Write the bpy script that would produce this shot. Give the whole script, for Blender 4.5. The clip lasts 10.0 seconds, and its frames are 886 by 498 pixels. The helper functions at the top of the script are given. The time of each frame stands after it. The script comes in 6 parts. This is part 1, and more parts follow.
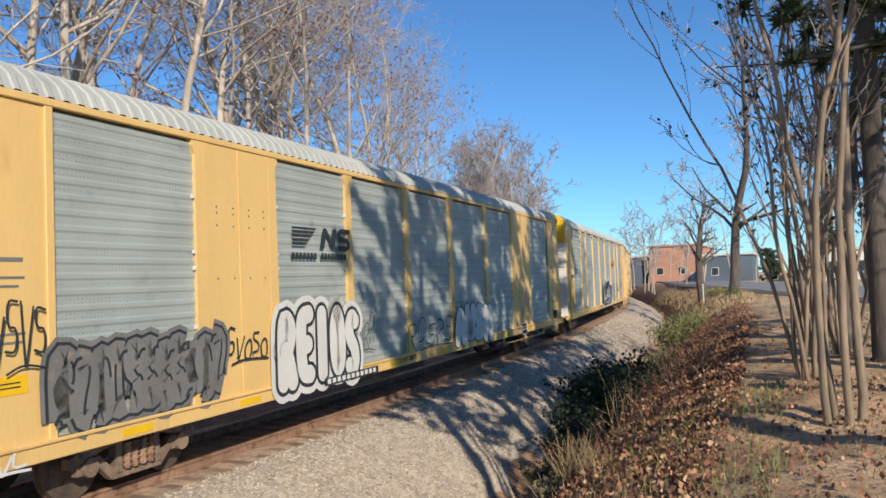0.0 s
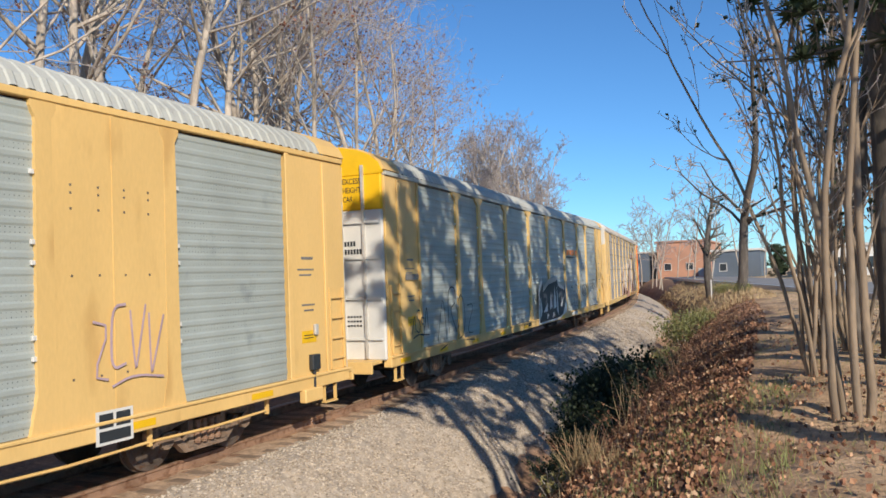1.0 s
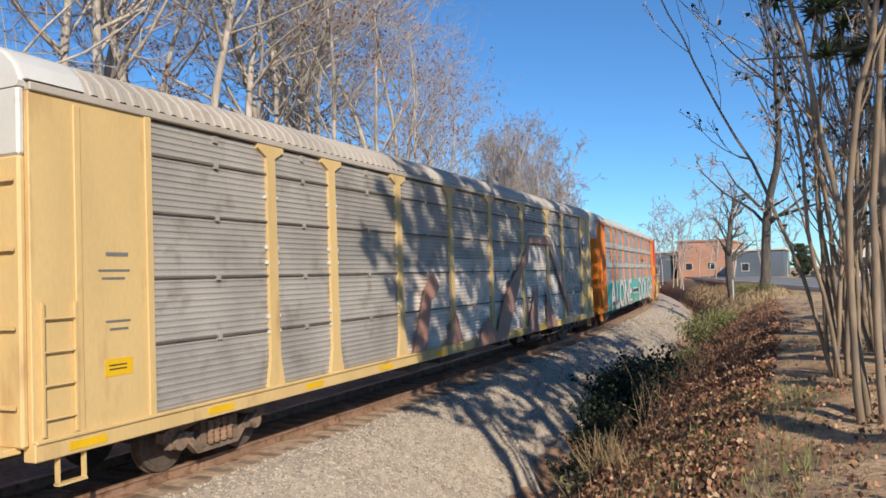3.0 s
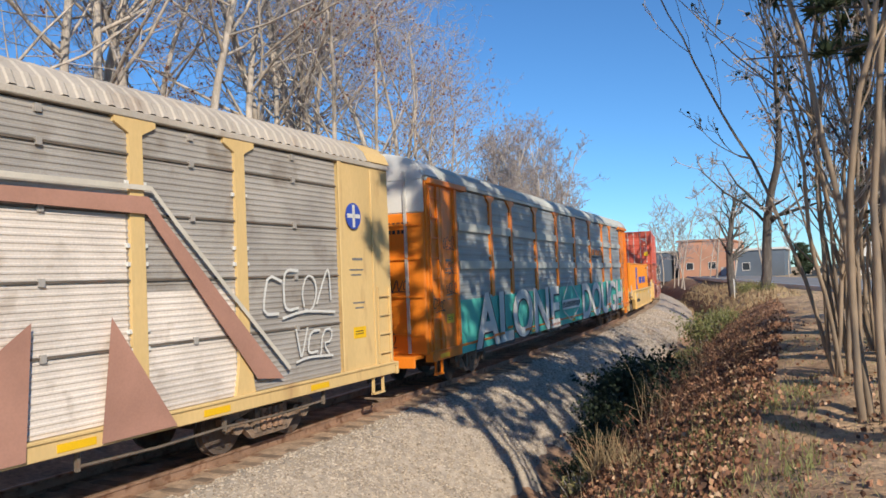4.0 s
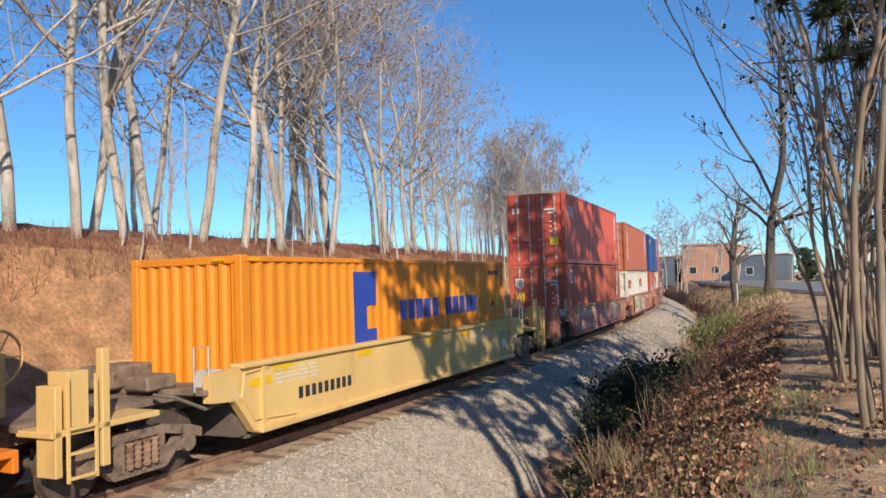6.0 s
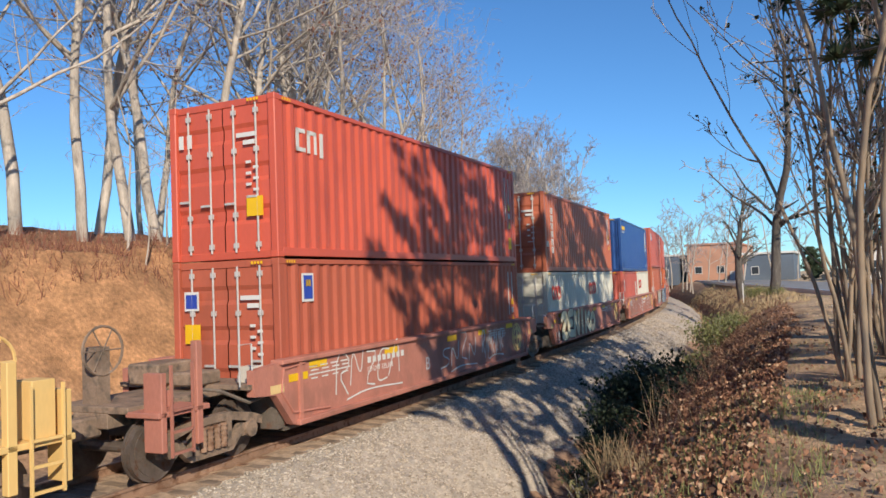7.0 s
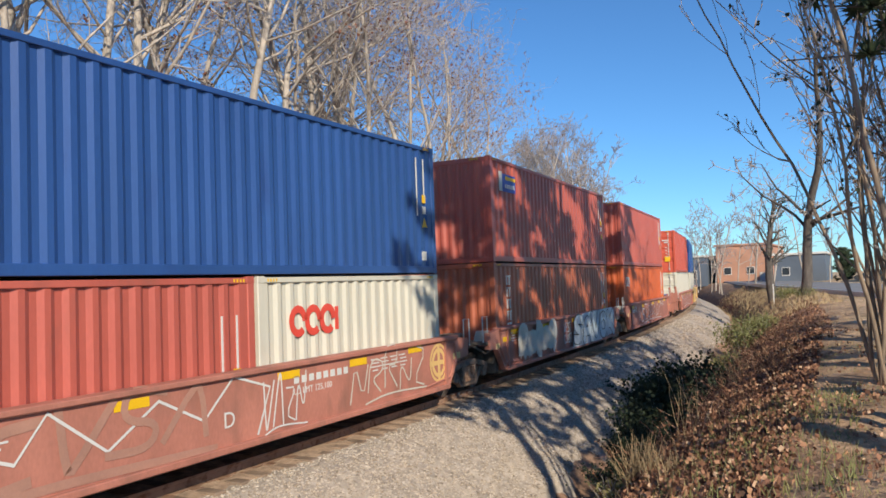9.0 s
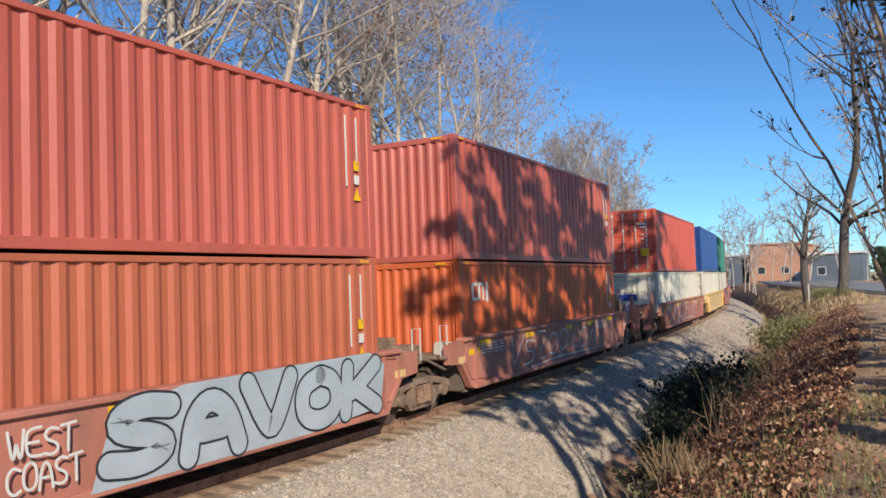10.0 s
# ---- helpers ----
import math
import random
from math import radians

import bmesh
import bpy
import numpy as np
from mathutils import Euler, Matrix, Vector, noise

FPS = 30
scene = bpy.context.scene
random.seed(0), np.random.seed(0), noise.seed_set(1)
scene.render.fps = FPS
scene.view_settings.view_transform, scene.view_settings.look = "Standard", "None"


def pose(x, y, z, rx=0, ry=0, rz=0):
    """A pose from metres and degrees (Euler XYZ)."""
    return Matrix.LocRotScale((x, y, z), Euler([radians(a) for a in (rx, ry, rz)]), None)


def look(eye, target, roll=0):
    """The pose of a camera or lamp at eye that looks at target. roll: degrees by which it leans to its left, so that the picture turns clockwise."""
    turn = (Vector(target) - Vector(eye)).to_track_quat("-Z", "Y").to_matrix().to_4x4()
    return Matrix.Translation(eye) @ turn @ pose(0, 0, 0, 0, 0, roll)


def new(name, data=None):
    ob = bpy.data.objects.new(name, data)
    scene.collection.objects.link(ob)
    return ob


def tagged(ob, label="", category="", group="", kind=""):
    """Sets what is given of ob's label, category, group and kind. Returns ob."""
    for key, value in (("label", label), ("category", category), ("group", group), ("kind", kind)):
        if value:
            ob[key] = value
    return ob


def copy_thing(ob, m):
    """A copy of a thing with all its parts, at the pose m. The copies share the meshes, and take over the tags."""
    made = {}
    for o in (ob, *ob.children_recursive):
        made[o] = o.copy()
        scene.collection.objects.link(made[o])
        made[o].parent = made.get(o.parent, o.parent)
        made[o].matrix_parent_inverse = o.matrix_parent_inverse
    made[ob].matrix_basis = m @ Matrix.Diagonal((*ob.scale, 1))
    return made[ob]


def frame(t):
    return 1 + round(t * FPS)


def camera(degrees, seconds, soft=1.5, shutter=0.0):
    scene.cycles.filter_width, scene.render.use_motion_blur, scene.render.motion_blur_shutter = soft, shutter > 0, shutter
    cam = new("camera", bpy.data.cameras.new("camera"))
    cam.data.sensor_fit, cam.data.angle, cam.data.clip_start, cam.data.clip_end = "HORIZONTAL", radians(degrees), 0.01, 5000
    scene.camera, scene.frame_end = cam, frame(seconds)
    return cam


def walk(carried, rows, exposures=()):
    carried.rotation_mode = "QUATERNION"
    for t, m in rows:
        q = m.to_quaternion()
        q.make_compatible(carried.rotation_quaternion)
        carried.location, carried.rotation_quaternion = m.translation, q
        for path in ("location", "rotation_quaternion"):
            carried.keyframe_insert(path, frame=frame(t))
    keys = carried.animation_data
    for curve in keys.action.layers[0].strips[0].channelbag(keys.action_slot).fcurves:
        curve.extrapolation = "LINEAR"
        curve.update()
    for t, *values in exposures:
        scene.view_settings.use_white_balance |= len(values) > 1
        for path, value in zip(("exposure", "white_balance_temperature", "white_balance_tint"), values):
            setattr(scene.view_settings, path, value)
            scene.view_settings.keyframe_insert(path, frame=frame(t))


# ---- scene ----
# World: rail top at z = 0, the track's centre passes the origin along +y and bends left; the camera stands on the bank to the right.
cam = camera(60.0, 10.0, soft=1.6)
EYE = (9.72, 0.0, 2.71)
TURNS = [
    (0.0, 24.76, 2.51, 2.28),
    (0.5, 24.93, 2.17, 2.30),
    (1.0, 25.30, 2.18, 2.17),
    (1.5, 25.84, 2.14, 1.96),
    (2.0, 26.28, 2.11, 1.84),
    (2.5, 26.60, 2.14, 1.89),
    (4.0, 26.81, 2.25, 2.35),
    (4.5, 26.79, 2.23, 2.17),
    (5.0, 26.85, 2.25, 1.96),
    (5.5, 26.92, 2.34, 1.83),
    (7.0, 27.38, 2.51, 2.19),
    (7.5, 27.60, 2.46, 2.30),
    (8.0, 27.93, 2.38, 2.40),
    (8.5, 28.39, 2.42, 2.35),
    (9.0, 29.32, 2.64, 2.12),
    (9.5, 30.53, 2.70, 2.02),
    (10.0, 31.51, 2.67, 2.05),
]
walk(cam, [(t, pose(*EYE, 90 + p, r, a)) for t, a, p, r in TURNS])

# ---- light ----
SUN_ELEVATION, SUN_FROM = 28.0, (0.72, -0.69)
world = bpy.data.worlds.new("sky")
scene.world = world
world.use_nodes = True
sky = world.node_tree.nodes.new("ShaderNodeTexSky")
sky.sky_type, sky.sun_disc = "NISHITA", False
sky.sun_elevation = radians(SUN_ELEVATION)
sky.sun_rotation = math.atan2(SUN_FROM[0], SUN_FROM[1])
sky.altitude = 900.0
sky.air_density, sky.dust_density, sky.ozone_density = 1.0, 0.0, 4.0
background = world.node_tree.nodes["Background"]
background.inputs["Strength"].default_value = 0.12
clear = world.node_tree.nodes.new("ShaderNodeMix")
clear.data_type, clear.blend_type = "RGBA", "MULTIPLY"
clear.inputs[0].default_value, clear.inputs[7].default_value = 1.0, (0.49, 0.77, 0.97, 1)
world.node_tree.links.new(sky.outputs["Color"], clear.inputs[6])
world.node_tree.links.new(clear.outputs[2], background.inputs["Color"])
sun = new("sun", bpy.data.lights.new("sun", "SUN"))
sun.data.energy, sun.data.angle, sun.data.color = 4.15, radians(0.55), (1.0, 0.90, 0.745)
sun.matrix_world = look((0, 0, 0), (-SUN_FROM[0], -SUN_FROM[1], -math.tan(radians(SUN_ELEVATION)) * math.hypot(*SUN_FROM)))
scene.view_settings.exposure = 0.3

# ---- the track's line ----
BEND = 0.0023
SPEED = 19.1


def along(s, u=0.0, z=0.0):
    """The place s metres along the track and u metres to its right."""
    a, r = s * BEND, 1 / BEND + u
    return Vector((r * math.cos(a) - 1 / BEND, r * math.sin(a), z))


def on_track(s, u=0.0, z=0.0):
    return pose(*along(s, u, z), 0, 0, math.degrees(s * BEND))


# ---- materials ----
def mat(name, color, rough=0.7, metal=0.0, var=0.25, scale=1.5, fine=30.0, bump=0.15, dirt=None, dirt_at=0.55, streak=1.0, emit=0.0, holes=False, second=None):
    """A painted, stained or natural surface: two scales of variation, a stain colour and fine relief."""
    m = bpy.data.materials.new(name)
    m.use_nodes = True
    n, link = m.node_tree.nodes, m.node_tree.links.new
    b = n["Principled BSDF"]
    b.inputs["Roughness"].default_value, b.inputs["Metallic"].default_value = rough, metal
    co = n.new("ShaderNodeTexCoord")
    mp = n.new("ShaderNodeMapping")
    mp.inputs["Scale"].default_value = (1, 1, 1 / streak)
    info = n.new("ShaderNodeObjectInfo")
    link(co.outputs["Object"], mp.inputs["Vector"])
    shift = n.new("ShaderNodeVectorMath")
    shift.operation = "ADD"
    mul = n.new("ShaderNodeMath")
    mul.operation = "MULTIPLY"
    mul.inputs[1].default_value = 37.0
    link(info.outputs["Random"], mul.inputs[0])
    link(mp.outputs["Vector"], shift.inputs[0])
    link(mul.outputs[0], shift.inputs[1])

    def tex(sc, detail):
        t = n.new("ShaderNodeTexNoise")
        t.inputs["Scale"].default_value, t.inputs["Detail"].default_value = sc, detail
        link(shift.outputs[0], t.inputs["Vector"])
        return t.outputs["Fac"]

    def mix(kind, fac, a, bb):
        x = n.new("ShaderNodeMix")
        x.data_type, x.blend_type = "RGBA", kind
        for k, v in ((0, fac), (6, a), (7, bb)):
            if hasattr(v, "is_linked"):
                link(v, x.inputs[k])
            else:
                x.inputs[k].default_value = v if k == 0 else (*v, 1)
        return x.outputs[2]

    def ramp(fac, lo, hi):
        r = n.new("ShaderNodeMapRange")
        r.inputs[1].default_value, r.inputs[2].default_value = lo, hi
        link(fac, r.inputs[0])
        return r.outputs[0]

    coarse, grain = tex(scale, 6), tex(fine, 4)
    dark = tuple(c * (1 - var) for c in color)
    light = tuple(min(1, c * (1 + var * 0.7)) for c in color)
    col = mix("MIX", ramp(coarse, 0.3, 0.7), dark, light)
    if second:
        col = mix("MIX", ramp(tex(scale * 0.37, 3), 0.42, 0.6), col, second)
    grey = mix("MIX", ramp(grain, 0.25, 0.75), (1 - var * 0.8,) * 3, (1.0, 1.0, 1.0))
    col = mix("MULTIPLY", 1.0, col, grey)
    if dirt:
        col = mix("MIX", ramp(tex(scale * 2.3, 8), dirt_at, dirt_at + 0.2), col, dirt)
    if holes:
        w = n.new("ShaderNodeTexVoronoi")
        w.inputs["Scale"].default_value, w.inputs["Randomness"].default_value = 16.0, 0.08
        link(co.outputs["Object"], w.inputs["Vector"])
        near = ramp(w.outputs["Distance"], 0.24, 0.14)
        band = ramp(tex(0.9, 2), 0.42, 0.55)
        f = n.new("ShaderNodeMath")
        f.operation = "MULTIPLY"
        link(near, f.inputs[0]), link(band, f.inputs[1])
        col = mix("MIX", f.outputs[0], col, tuple(c * 0.35 for c in color))
    link(col, b.inputs["Base Color"])
    if emit:
        b.inputs["Emission Color"].default_value, b.inputs["Emission Strength"].default_value = (*color, 1), emit
    if bump:
        bp = n.new("ShaderNodeBump")
        bp.inputs["Strength"].default_value, bp.inputs["Distance"].default_value = bump, 0.02
        link(grain, bp.inputs["Height"])
        link(bp.outputs["Normal"], b.inputs["Normal"])
    return m


RUST = (0.16, 0.07, 0.035)
GRIME = (0.09, 0.075, 0.06)
M = dict(
    yellow=mat("yellow_paint", (0.78, 0.51, 0.19), 0.55, 0, 0.10, 0.7, 25, 0.05, (0.52, 0.30, 0.10), 0.62, 3),
    bright=mat("bright_yellow", (0.85, 0.50, 0.01), 0.5, 0, 0.08, 2, 30, 0.03),
    orange=mat("orange_paint", (0.80, 0.22, 0.015), 0.5, 0, 0.12, 0.8, 25, 0.05, (0.45, 0.13, 0.03), 0.62, 3),
    cream=mat("cream_paint", (0.72, 0.50, 0.22), 0.6, 0, 0.12, 0.8, 25, 0.05, (0.40, 0.22, 0.10), 0.58, 3),
    galv=mat("galvanised_screen", (0.40, 0.435, 0.41), 0.55, 0.1, 0.14, 0.8, 40, 0.06, (0.22, 0.25, 0.25), 0.6, 1, holes=True),
    galv_grey=mat("grey_screen", (0.37, 0.38, 0.375), 0.55, 0.1, 0.15, 0.8, 40, 0.06, (0.20, 0.21, 0.21), 0.6, 1, holes=True),
    galv_old=mat("weathered_screen", (0.44, 0.40, 0.36), 0.6, 0.1, 0.22, 0.9, 40, 0.06, (0.26, 0.22, 0.18), 0.56, 1),
    roof=mat("galvanised_roof", (0.52, 0.52, 0.47), 0.6, 0.1, 0.14, 0.6, 30, 0.05, (0.33, 0.33, 0.31), 0.6),
    roof_old=mat("weathered_roof", (0.55, 0.48, 0.40), 0.6, 0.1, 0.2, 0.6, 30, 0.05, (0.36, 0.27, 0.2), 0.58),
    white=mat("white_paint", (0.68, 0.66, 0.62), 0.55, 0, 0.08, 1, 30, 0.03, (0.5, 0.45, 0.38), 0.66),
    teal=mat("teal_spray_paint", (0.09, 0.50, 0.40), 0.6, 0, 0.12, 1, 30, 0.03, (0.07, 0.38, 0.31), 0.6),
    ink=mat("black_spray_paint", (0.03, 0.035, 0.04), 0.6, 0, 0.2, 2, 30, 0.02),
    greyspray=mat("grey_spray_paint", (0.20, 0.19, 0.18), 0.6, 0, 0.2, 1.5, 30, 0.02, (0.36, 0.30, 0.2), 0.6),
    tan=mat("pale_spray_paint", (0.62, 0.56, 0.47), 0.6, 0, 0.12, 1.5, 30, 0.02),
    wash=mat("pale_wash_on_screen", (0.74, 0.65, 0.57), 0.65, 0, 0.2, 1.2, 30, 0.04, (0.46, 0.38, 0.31), 0.58),
    custard=mat("cream_spray_paint", (0.74, 0.62, 0.40), 0.6, 0, 0.12, 1.5, 30, 0.02),
    silver=mat("silver_spray_paint", (0.50, 0.56, 0.60), 0.5, 0.2, 0.12, 1.5, 30, 0.02),
    maroon=mat("brown_spray_paint", (0.45, 0.235, 0.17), 0.6, 0, 0.15, 1.2, 30, 0.02),
    blue_mark=mat("blue_decal", (0.03, 0.07, 0.40), 0.5, 0, 0.1, 3, 30, 0.02),
    violet=mat("violet_spray_paint", (0.50, 0.36, 0.40), 0.6, 0, 0.15, 3, 30, 0.02),
    red_mark=mat("red_decal", (0.75, 0.08, 0.05), 0.5, 0, 0.1, 3, 30, 0.02),
    dark=mat("dark_underframe", (0.17, 0.135, 0.105), 0.8, 0, 0.35, 2, 30, 0.2, RUST, 0.58),
    truckm=mat("dusty_cast_steel", (0.31, 0.215, 0.15), 0.8, 0.1, 0.35, 3, 30, 0.3, GRIME, 0.52),
    wheelm=mat("worn_wheel_steel", (0.2, 0.155, 0.125), 0.6, 0.5, 0.3, 4, 40, 0.1, RUST, 0.55),
    tread=mat("polished_tread", (0.45, 0.43, 0.42), 0.3, 0.9, 0.1, 4, 40, 0.02),
    rail=mat("rusty_rail", (0.40, 0.25, 0.165), 0.7, 0.3, 0.25, 3, 40, 0.1, RUST, 0.5),
    tie=mat("weathered_tie", (0.34, 0.24, 0.165), 0.9, 0, 0.4, 3, 25, 0.5, (0.26, 0.19, 0.135), 0.5),
    gravel=mat("grey_ballast", (0.50, 0.42, 0.335), 0.9, 0, 0.3, 6, 45, 0.7, (0.34, 0.28, 0.22), 0.58),
    dusty=mat("dusty_brown_ballast", (0.55, 0.385, 0.26), 0.95, 0, 0.35, 5, 45, 0.9, (0.28, 0.195, 0.135), 0.55),
    stone=mat("ballast_stone", (0.43, 0.395, 0.35), 0.85, 0, 0.3, 8, 40, 0.4, (0.28, 0.24, 0.2), 0.5),
    red=mat("red_container_paint", (0.60, 0.105, 0.06), 0.4, 0, 0.12, 0.7, 25, 0.04, (0.40, 0.07, 0.045), 0.6, 3),
    brown=mat("brown_container_paint", (0.47, 0.112, 0.06), 0.55, 0, 0.14, 0.7, 25, 0.04, (0.28, 0.075, 0.04), 0.58, 3),
    rust_red=mat("faded_red_container_paint", (0.52, 0.12, 0.085), 0.42, 0, 0.14, 0.7, 25, 0.04, (0.34, 0.10, 0.07), 0.58, 3),
    terracotta=mat("terracotta_container_paint", (0.48, 0.135, 0.07), 0.42, 0, 0.12, 0.7, 25, 0.04, (0.36, 0.10, 0.045), 0.6, 3),
    navy=mat("blue_container_paint", (0.028, 0.085, 0.275), 0.35, 0, 0.14, 0.7, 25, 0.04, (0.022, 0.06, 0.21), 0.6, 3),
    offwhite=mat("off_white_container_paint", (0.64, 0.60, 0.49), 0.55, 0, 0.08, 0.7, 25, 0.04, (0.52, 0.45, 0.34), 0.62, 3),
    green=mat("green_container_paint", (0.05, 0.25, 0.17), 0.5, 0, 0.14, 0.7, 25, 0.04),
    deep_orange=mat("orange_container_paint", (0.82, 0.27, 0.015), 0.5, 0, 0.1, 0.7, 25, 0.04, (0.6, 0.18, 0.02), 0.62, 3),
    wellm=mat("oxide_well_car_paint", (0.51, 0.20, 0.14), 0.65, 0, 0.2, 0.9, 25, 0.08, (0.31, 0.135, 0.095), 0.52, 2),
    steel=mat("pale_steel", (0.60, 0.57, 0.53), 0.5, 0.2, 0.15, 5, 30, 0.05, (0.4, 0.3, 0.22), 0.6),
    bark=mat("grey_bark", (0.56, 0.48, 0.40), 0.9, 0, 0.35, 3, 25, 0.6, (0.25, 0.21, 0.175), 0.55, 4),
    twig=mat("brown_twigs", (0.48, 0.425, 0.39), 0.9, 0, 0.3, 2, 20, 0),
    haze_twig=mat("far_twigs", (0.38, 0.325, 0.315), 0.9, 0, 0.3, 0.5, 5, 0),
    pale_bark=mat("smooth_tan_bark", (0.30, 0.22, 0.15), 0.75, 0, 0.35, 3, 25, 0.3, (0.15, 0.12, 0.095), 0.5, 4),
    dark_bark=mat("dark_bark", (0.12, 0.10, 0.085), 0.9, 0, 0.35, 3, 25, 0.6, (0.2, 0.17, 0.14), 0.55, 4),
    needle=mat("pine_needles", (0.045, 0.07, 0.03), 0.7, 0, 0.35, 2, 20, 0),
    deadleaf=mat("dead_oak_leaves", (0.27, 0.105, 0.065), 0.85, 0, 0.4, 2, 20, 0),
    shrub=mat("olive_shrub_leaves", (0.25, 0.26, 0.09), 0.7, 0, 0.45, 2, 12, 0, (0.23, 0.17, 0.07), 0.55),
    # near-black green; on the ditch bushes the colour stands for deep shade
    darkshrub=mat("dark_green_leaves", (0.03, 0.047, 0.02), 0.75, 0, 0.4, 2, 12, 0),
    straw=mat("dry_grass", (0.46, 0.34, 0.19), 0.9, 0, 0.35, 2, 12, 0),
    grass=mat("short_grass", (0.30, 0.27, 0.11), 0.9, 0, 0.4, 2, 12, 0, (0.32, 0.25, 0.13), 0.5),
    asphalt=mat("grey_asphalt", (0.27, 0.26, 0.25), 0.9, 0, 0.15, 0.5, 30, 0.2),
    orange_red=mat("orange_red_container_paint", (0.62, 0.13, 0.04), 0.5, 0, 0.12, 0.7, 25, 0.04, (0.42, 0.09, 0.04), 0.6, 3),
    brickm=mat("orange_brick", (0.55, 0.29, 0.19), 0.85, 0, 0.15, 0.3, 10, 0.1),
    slate=mat("blue_grey_cladding", (0.12, 0.15, 0.19), 0.6, 0, 0.15, 0.3, 10, 0.1),
    glassm=mat("dark_glass", (0.04, 0.05, 0.06), 0.15, 0, 0.1, 1, 10, 0),
)


def litter():
    """Fallen leaves, each with its own brown."""
    m = bpy.data.materials.new("fallen_leaves")
    m.use_nodes = True
    n, link = m.node_tree.nodes, m.node_tree.links.new
    b = n["Principled BSDF"]
    b.inputs["Roughness"].default_value = 0.8
    g, r = n.new("ShaderNodeNewGeometry"), n.new("ShaderNodeValToRGB")
    stops = [(0.0, (0.07, 0.035, 0.02)), (0.35, (0.17, 0.075, 0.042)), (0.65, (0.31, 0.15, 0.085)), (0.88, (0.46, 0.25, 0.14)), (1.0, (0.58, 0.40, 0.26))]
    while len(r.color_ramp.elements) < len(stops):
        r.color_ramp.elements.new(0.5)
    for e, (k, c) in zip(r.color_ramp.elements, stops):
        e.position, e.color = k, (*c, 1)
    link(g.outputs["Random Per Island"], r.inputs[0]), link(r.outputs["Color"], b.inputs["Base Color"])
    return m


M["leaf"] = litter()


def soil():
    """The ground: clay, leaf mould, straw-coloured lawn, by the distance from the track, broken up by noise."""
    m = bpy.data.materials.new("clay_and_lawn")
    m.use_nodes = True
    n, link = m.node_tree.nodes, m.node_tree.links.new
    b = n["Principled BSDF"]
    b.inputs["Roughness"].default_value = 0.95
    geo = n.new("ShaderNodeNewGeometry")
    at = n.new("ShaderNodeAttribute")
    at.attribute_name = "across"

    def tex(sc, detail=6):
        t = n.new("ShaderNodeTexNoise")
        t.inputs["Scale"].default_value, t.inputs["Detail"].default_value = sc, detail
        link(geo.outputs["Position"], t.inputs["Vector"])
        return t.outputs["Fac"]

    wob = n.new("ShaderNodeMath")
    wob.operation, wob.inputs[1].default_value = "MULTIPLY_ADD", 3.0
    link(tex(0.7), wob.inputs[0]), link(at.outputs["Fac"], wob.inputs[2])
    sc = n.new("ShaderNodeMapRange")
    sc.inputs[1].default_value, sc.inputs[2].default_value = -48.5, 51.5
    link(wob.outputs[0], sc.inputs[0])
    r = n.new("ShaderNodeValToRGB")
    stops = [(-30, (0.22, 0.13, 0.075)), (-12, (0.24, 0.135, 0.075)), (-9.5, (0.37, 0.185, 0.085)), (-6, (0.45, 0.235, 0.11)), (-4.5, (0.33, 0.2, 0.12)),
             (-3, (0.2, 0.16, 0.12)), (3.3, (0.26, 0.2, 0.15)), (4.2, (0.36, 0.21, 0.125)), (5.4, (0.17, 0.095, 0.055)), (8.6, (0.32, 0.18, 0.10)), (10.2, (0.54, 0.36, 0.21)), (14, (0.60, 0.42, 0.24)), (40, (0.56, 0.40, 0.23))]
    while len(r.color_ramp.elements) < len(stops):
        r.color_ramp.elements.new(0.5)
    for e, (u, c) in zip(r.color_ramp.elements, stops):
        e.position, e.color = (u + 50) / 100, (*c, 1)
    link(sc.outputs[0], r.inputs[0])
    prev = r.outputs["Color"]
    for scale, lo in ((1.3, 0.65), (9.0, 0.7), (60.0, 0.75)):
        x = n.new("ShaderNodeMix")
        x.data_type, x.blend_type = "RGBA", "MULTIPLY"
        x.inputs[0].default_value = 1.0
        v = n.new("ShaderNodeMapRange")
        v.inputs[1].default_value, v.inputs[2].default_value, v.inputs[3].default_value, v.inputs[4].default_value = 0.3, 0.7, lo, 1.3
        link(tex(scale), v.inputs[0]), link(prev, x.inputs[6]), link(v.outputs[0], x.inputs[7])
        prev = x.outputs[2]
    g = n.new("ShaderNodeMix")
    g.data_type = "RGBA"
    v = n.new("ShaderNodeMapRange")
    v.inputs[1].default_value, v.inputs[2].default_value, v.inputs[4].default_value = 0.52, 0.68, 0.6
    link(tex(0.45, 4), v.inputs[0])
    lawn = n.new("ShaderNodeMapRange")
    lawn.inputs[1].default_value, lawn.inputs[2].default_value = 9.5, 12.0
    link(wob.outputs[0], lawn.inputs[0])
    f = n.new("ShaderNodeMath")
    f.operation = "MULTIPLY"
    link(v.outputs[0], f.inputs[0]), link(lawn.outputs[0], f.inputs[1]), link(f.outputs[0], g.inputs[0])
    link(prev, g.inputs[6])
    g.inputs[7].default_value = (0.19, 0.155, 0.06, 1)
    link(g.outputs[2], b.inputs["Base Color"])
    bp = n.new("ShaderNodeBump")
    bp.inputs["Strength"].default_value, bp.inputs["Distance"].default_value = 0.7, 0.04
    link(tex(22), bp.inputs["Height"]), link(bp.outputs["Normal"], b.inputs["Normal"])
    return m


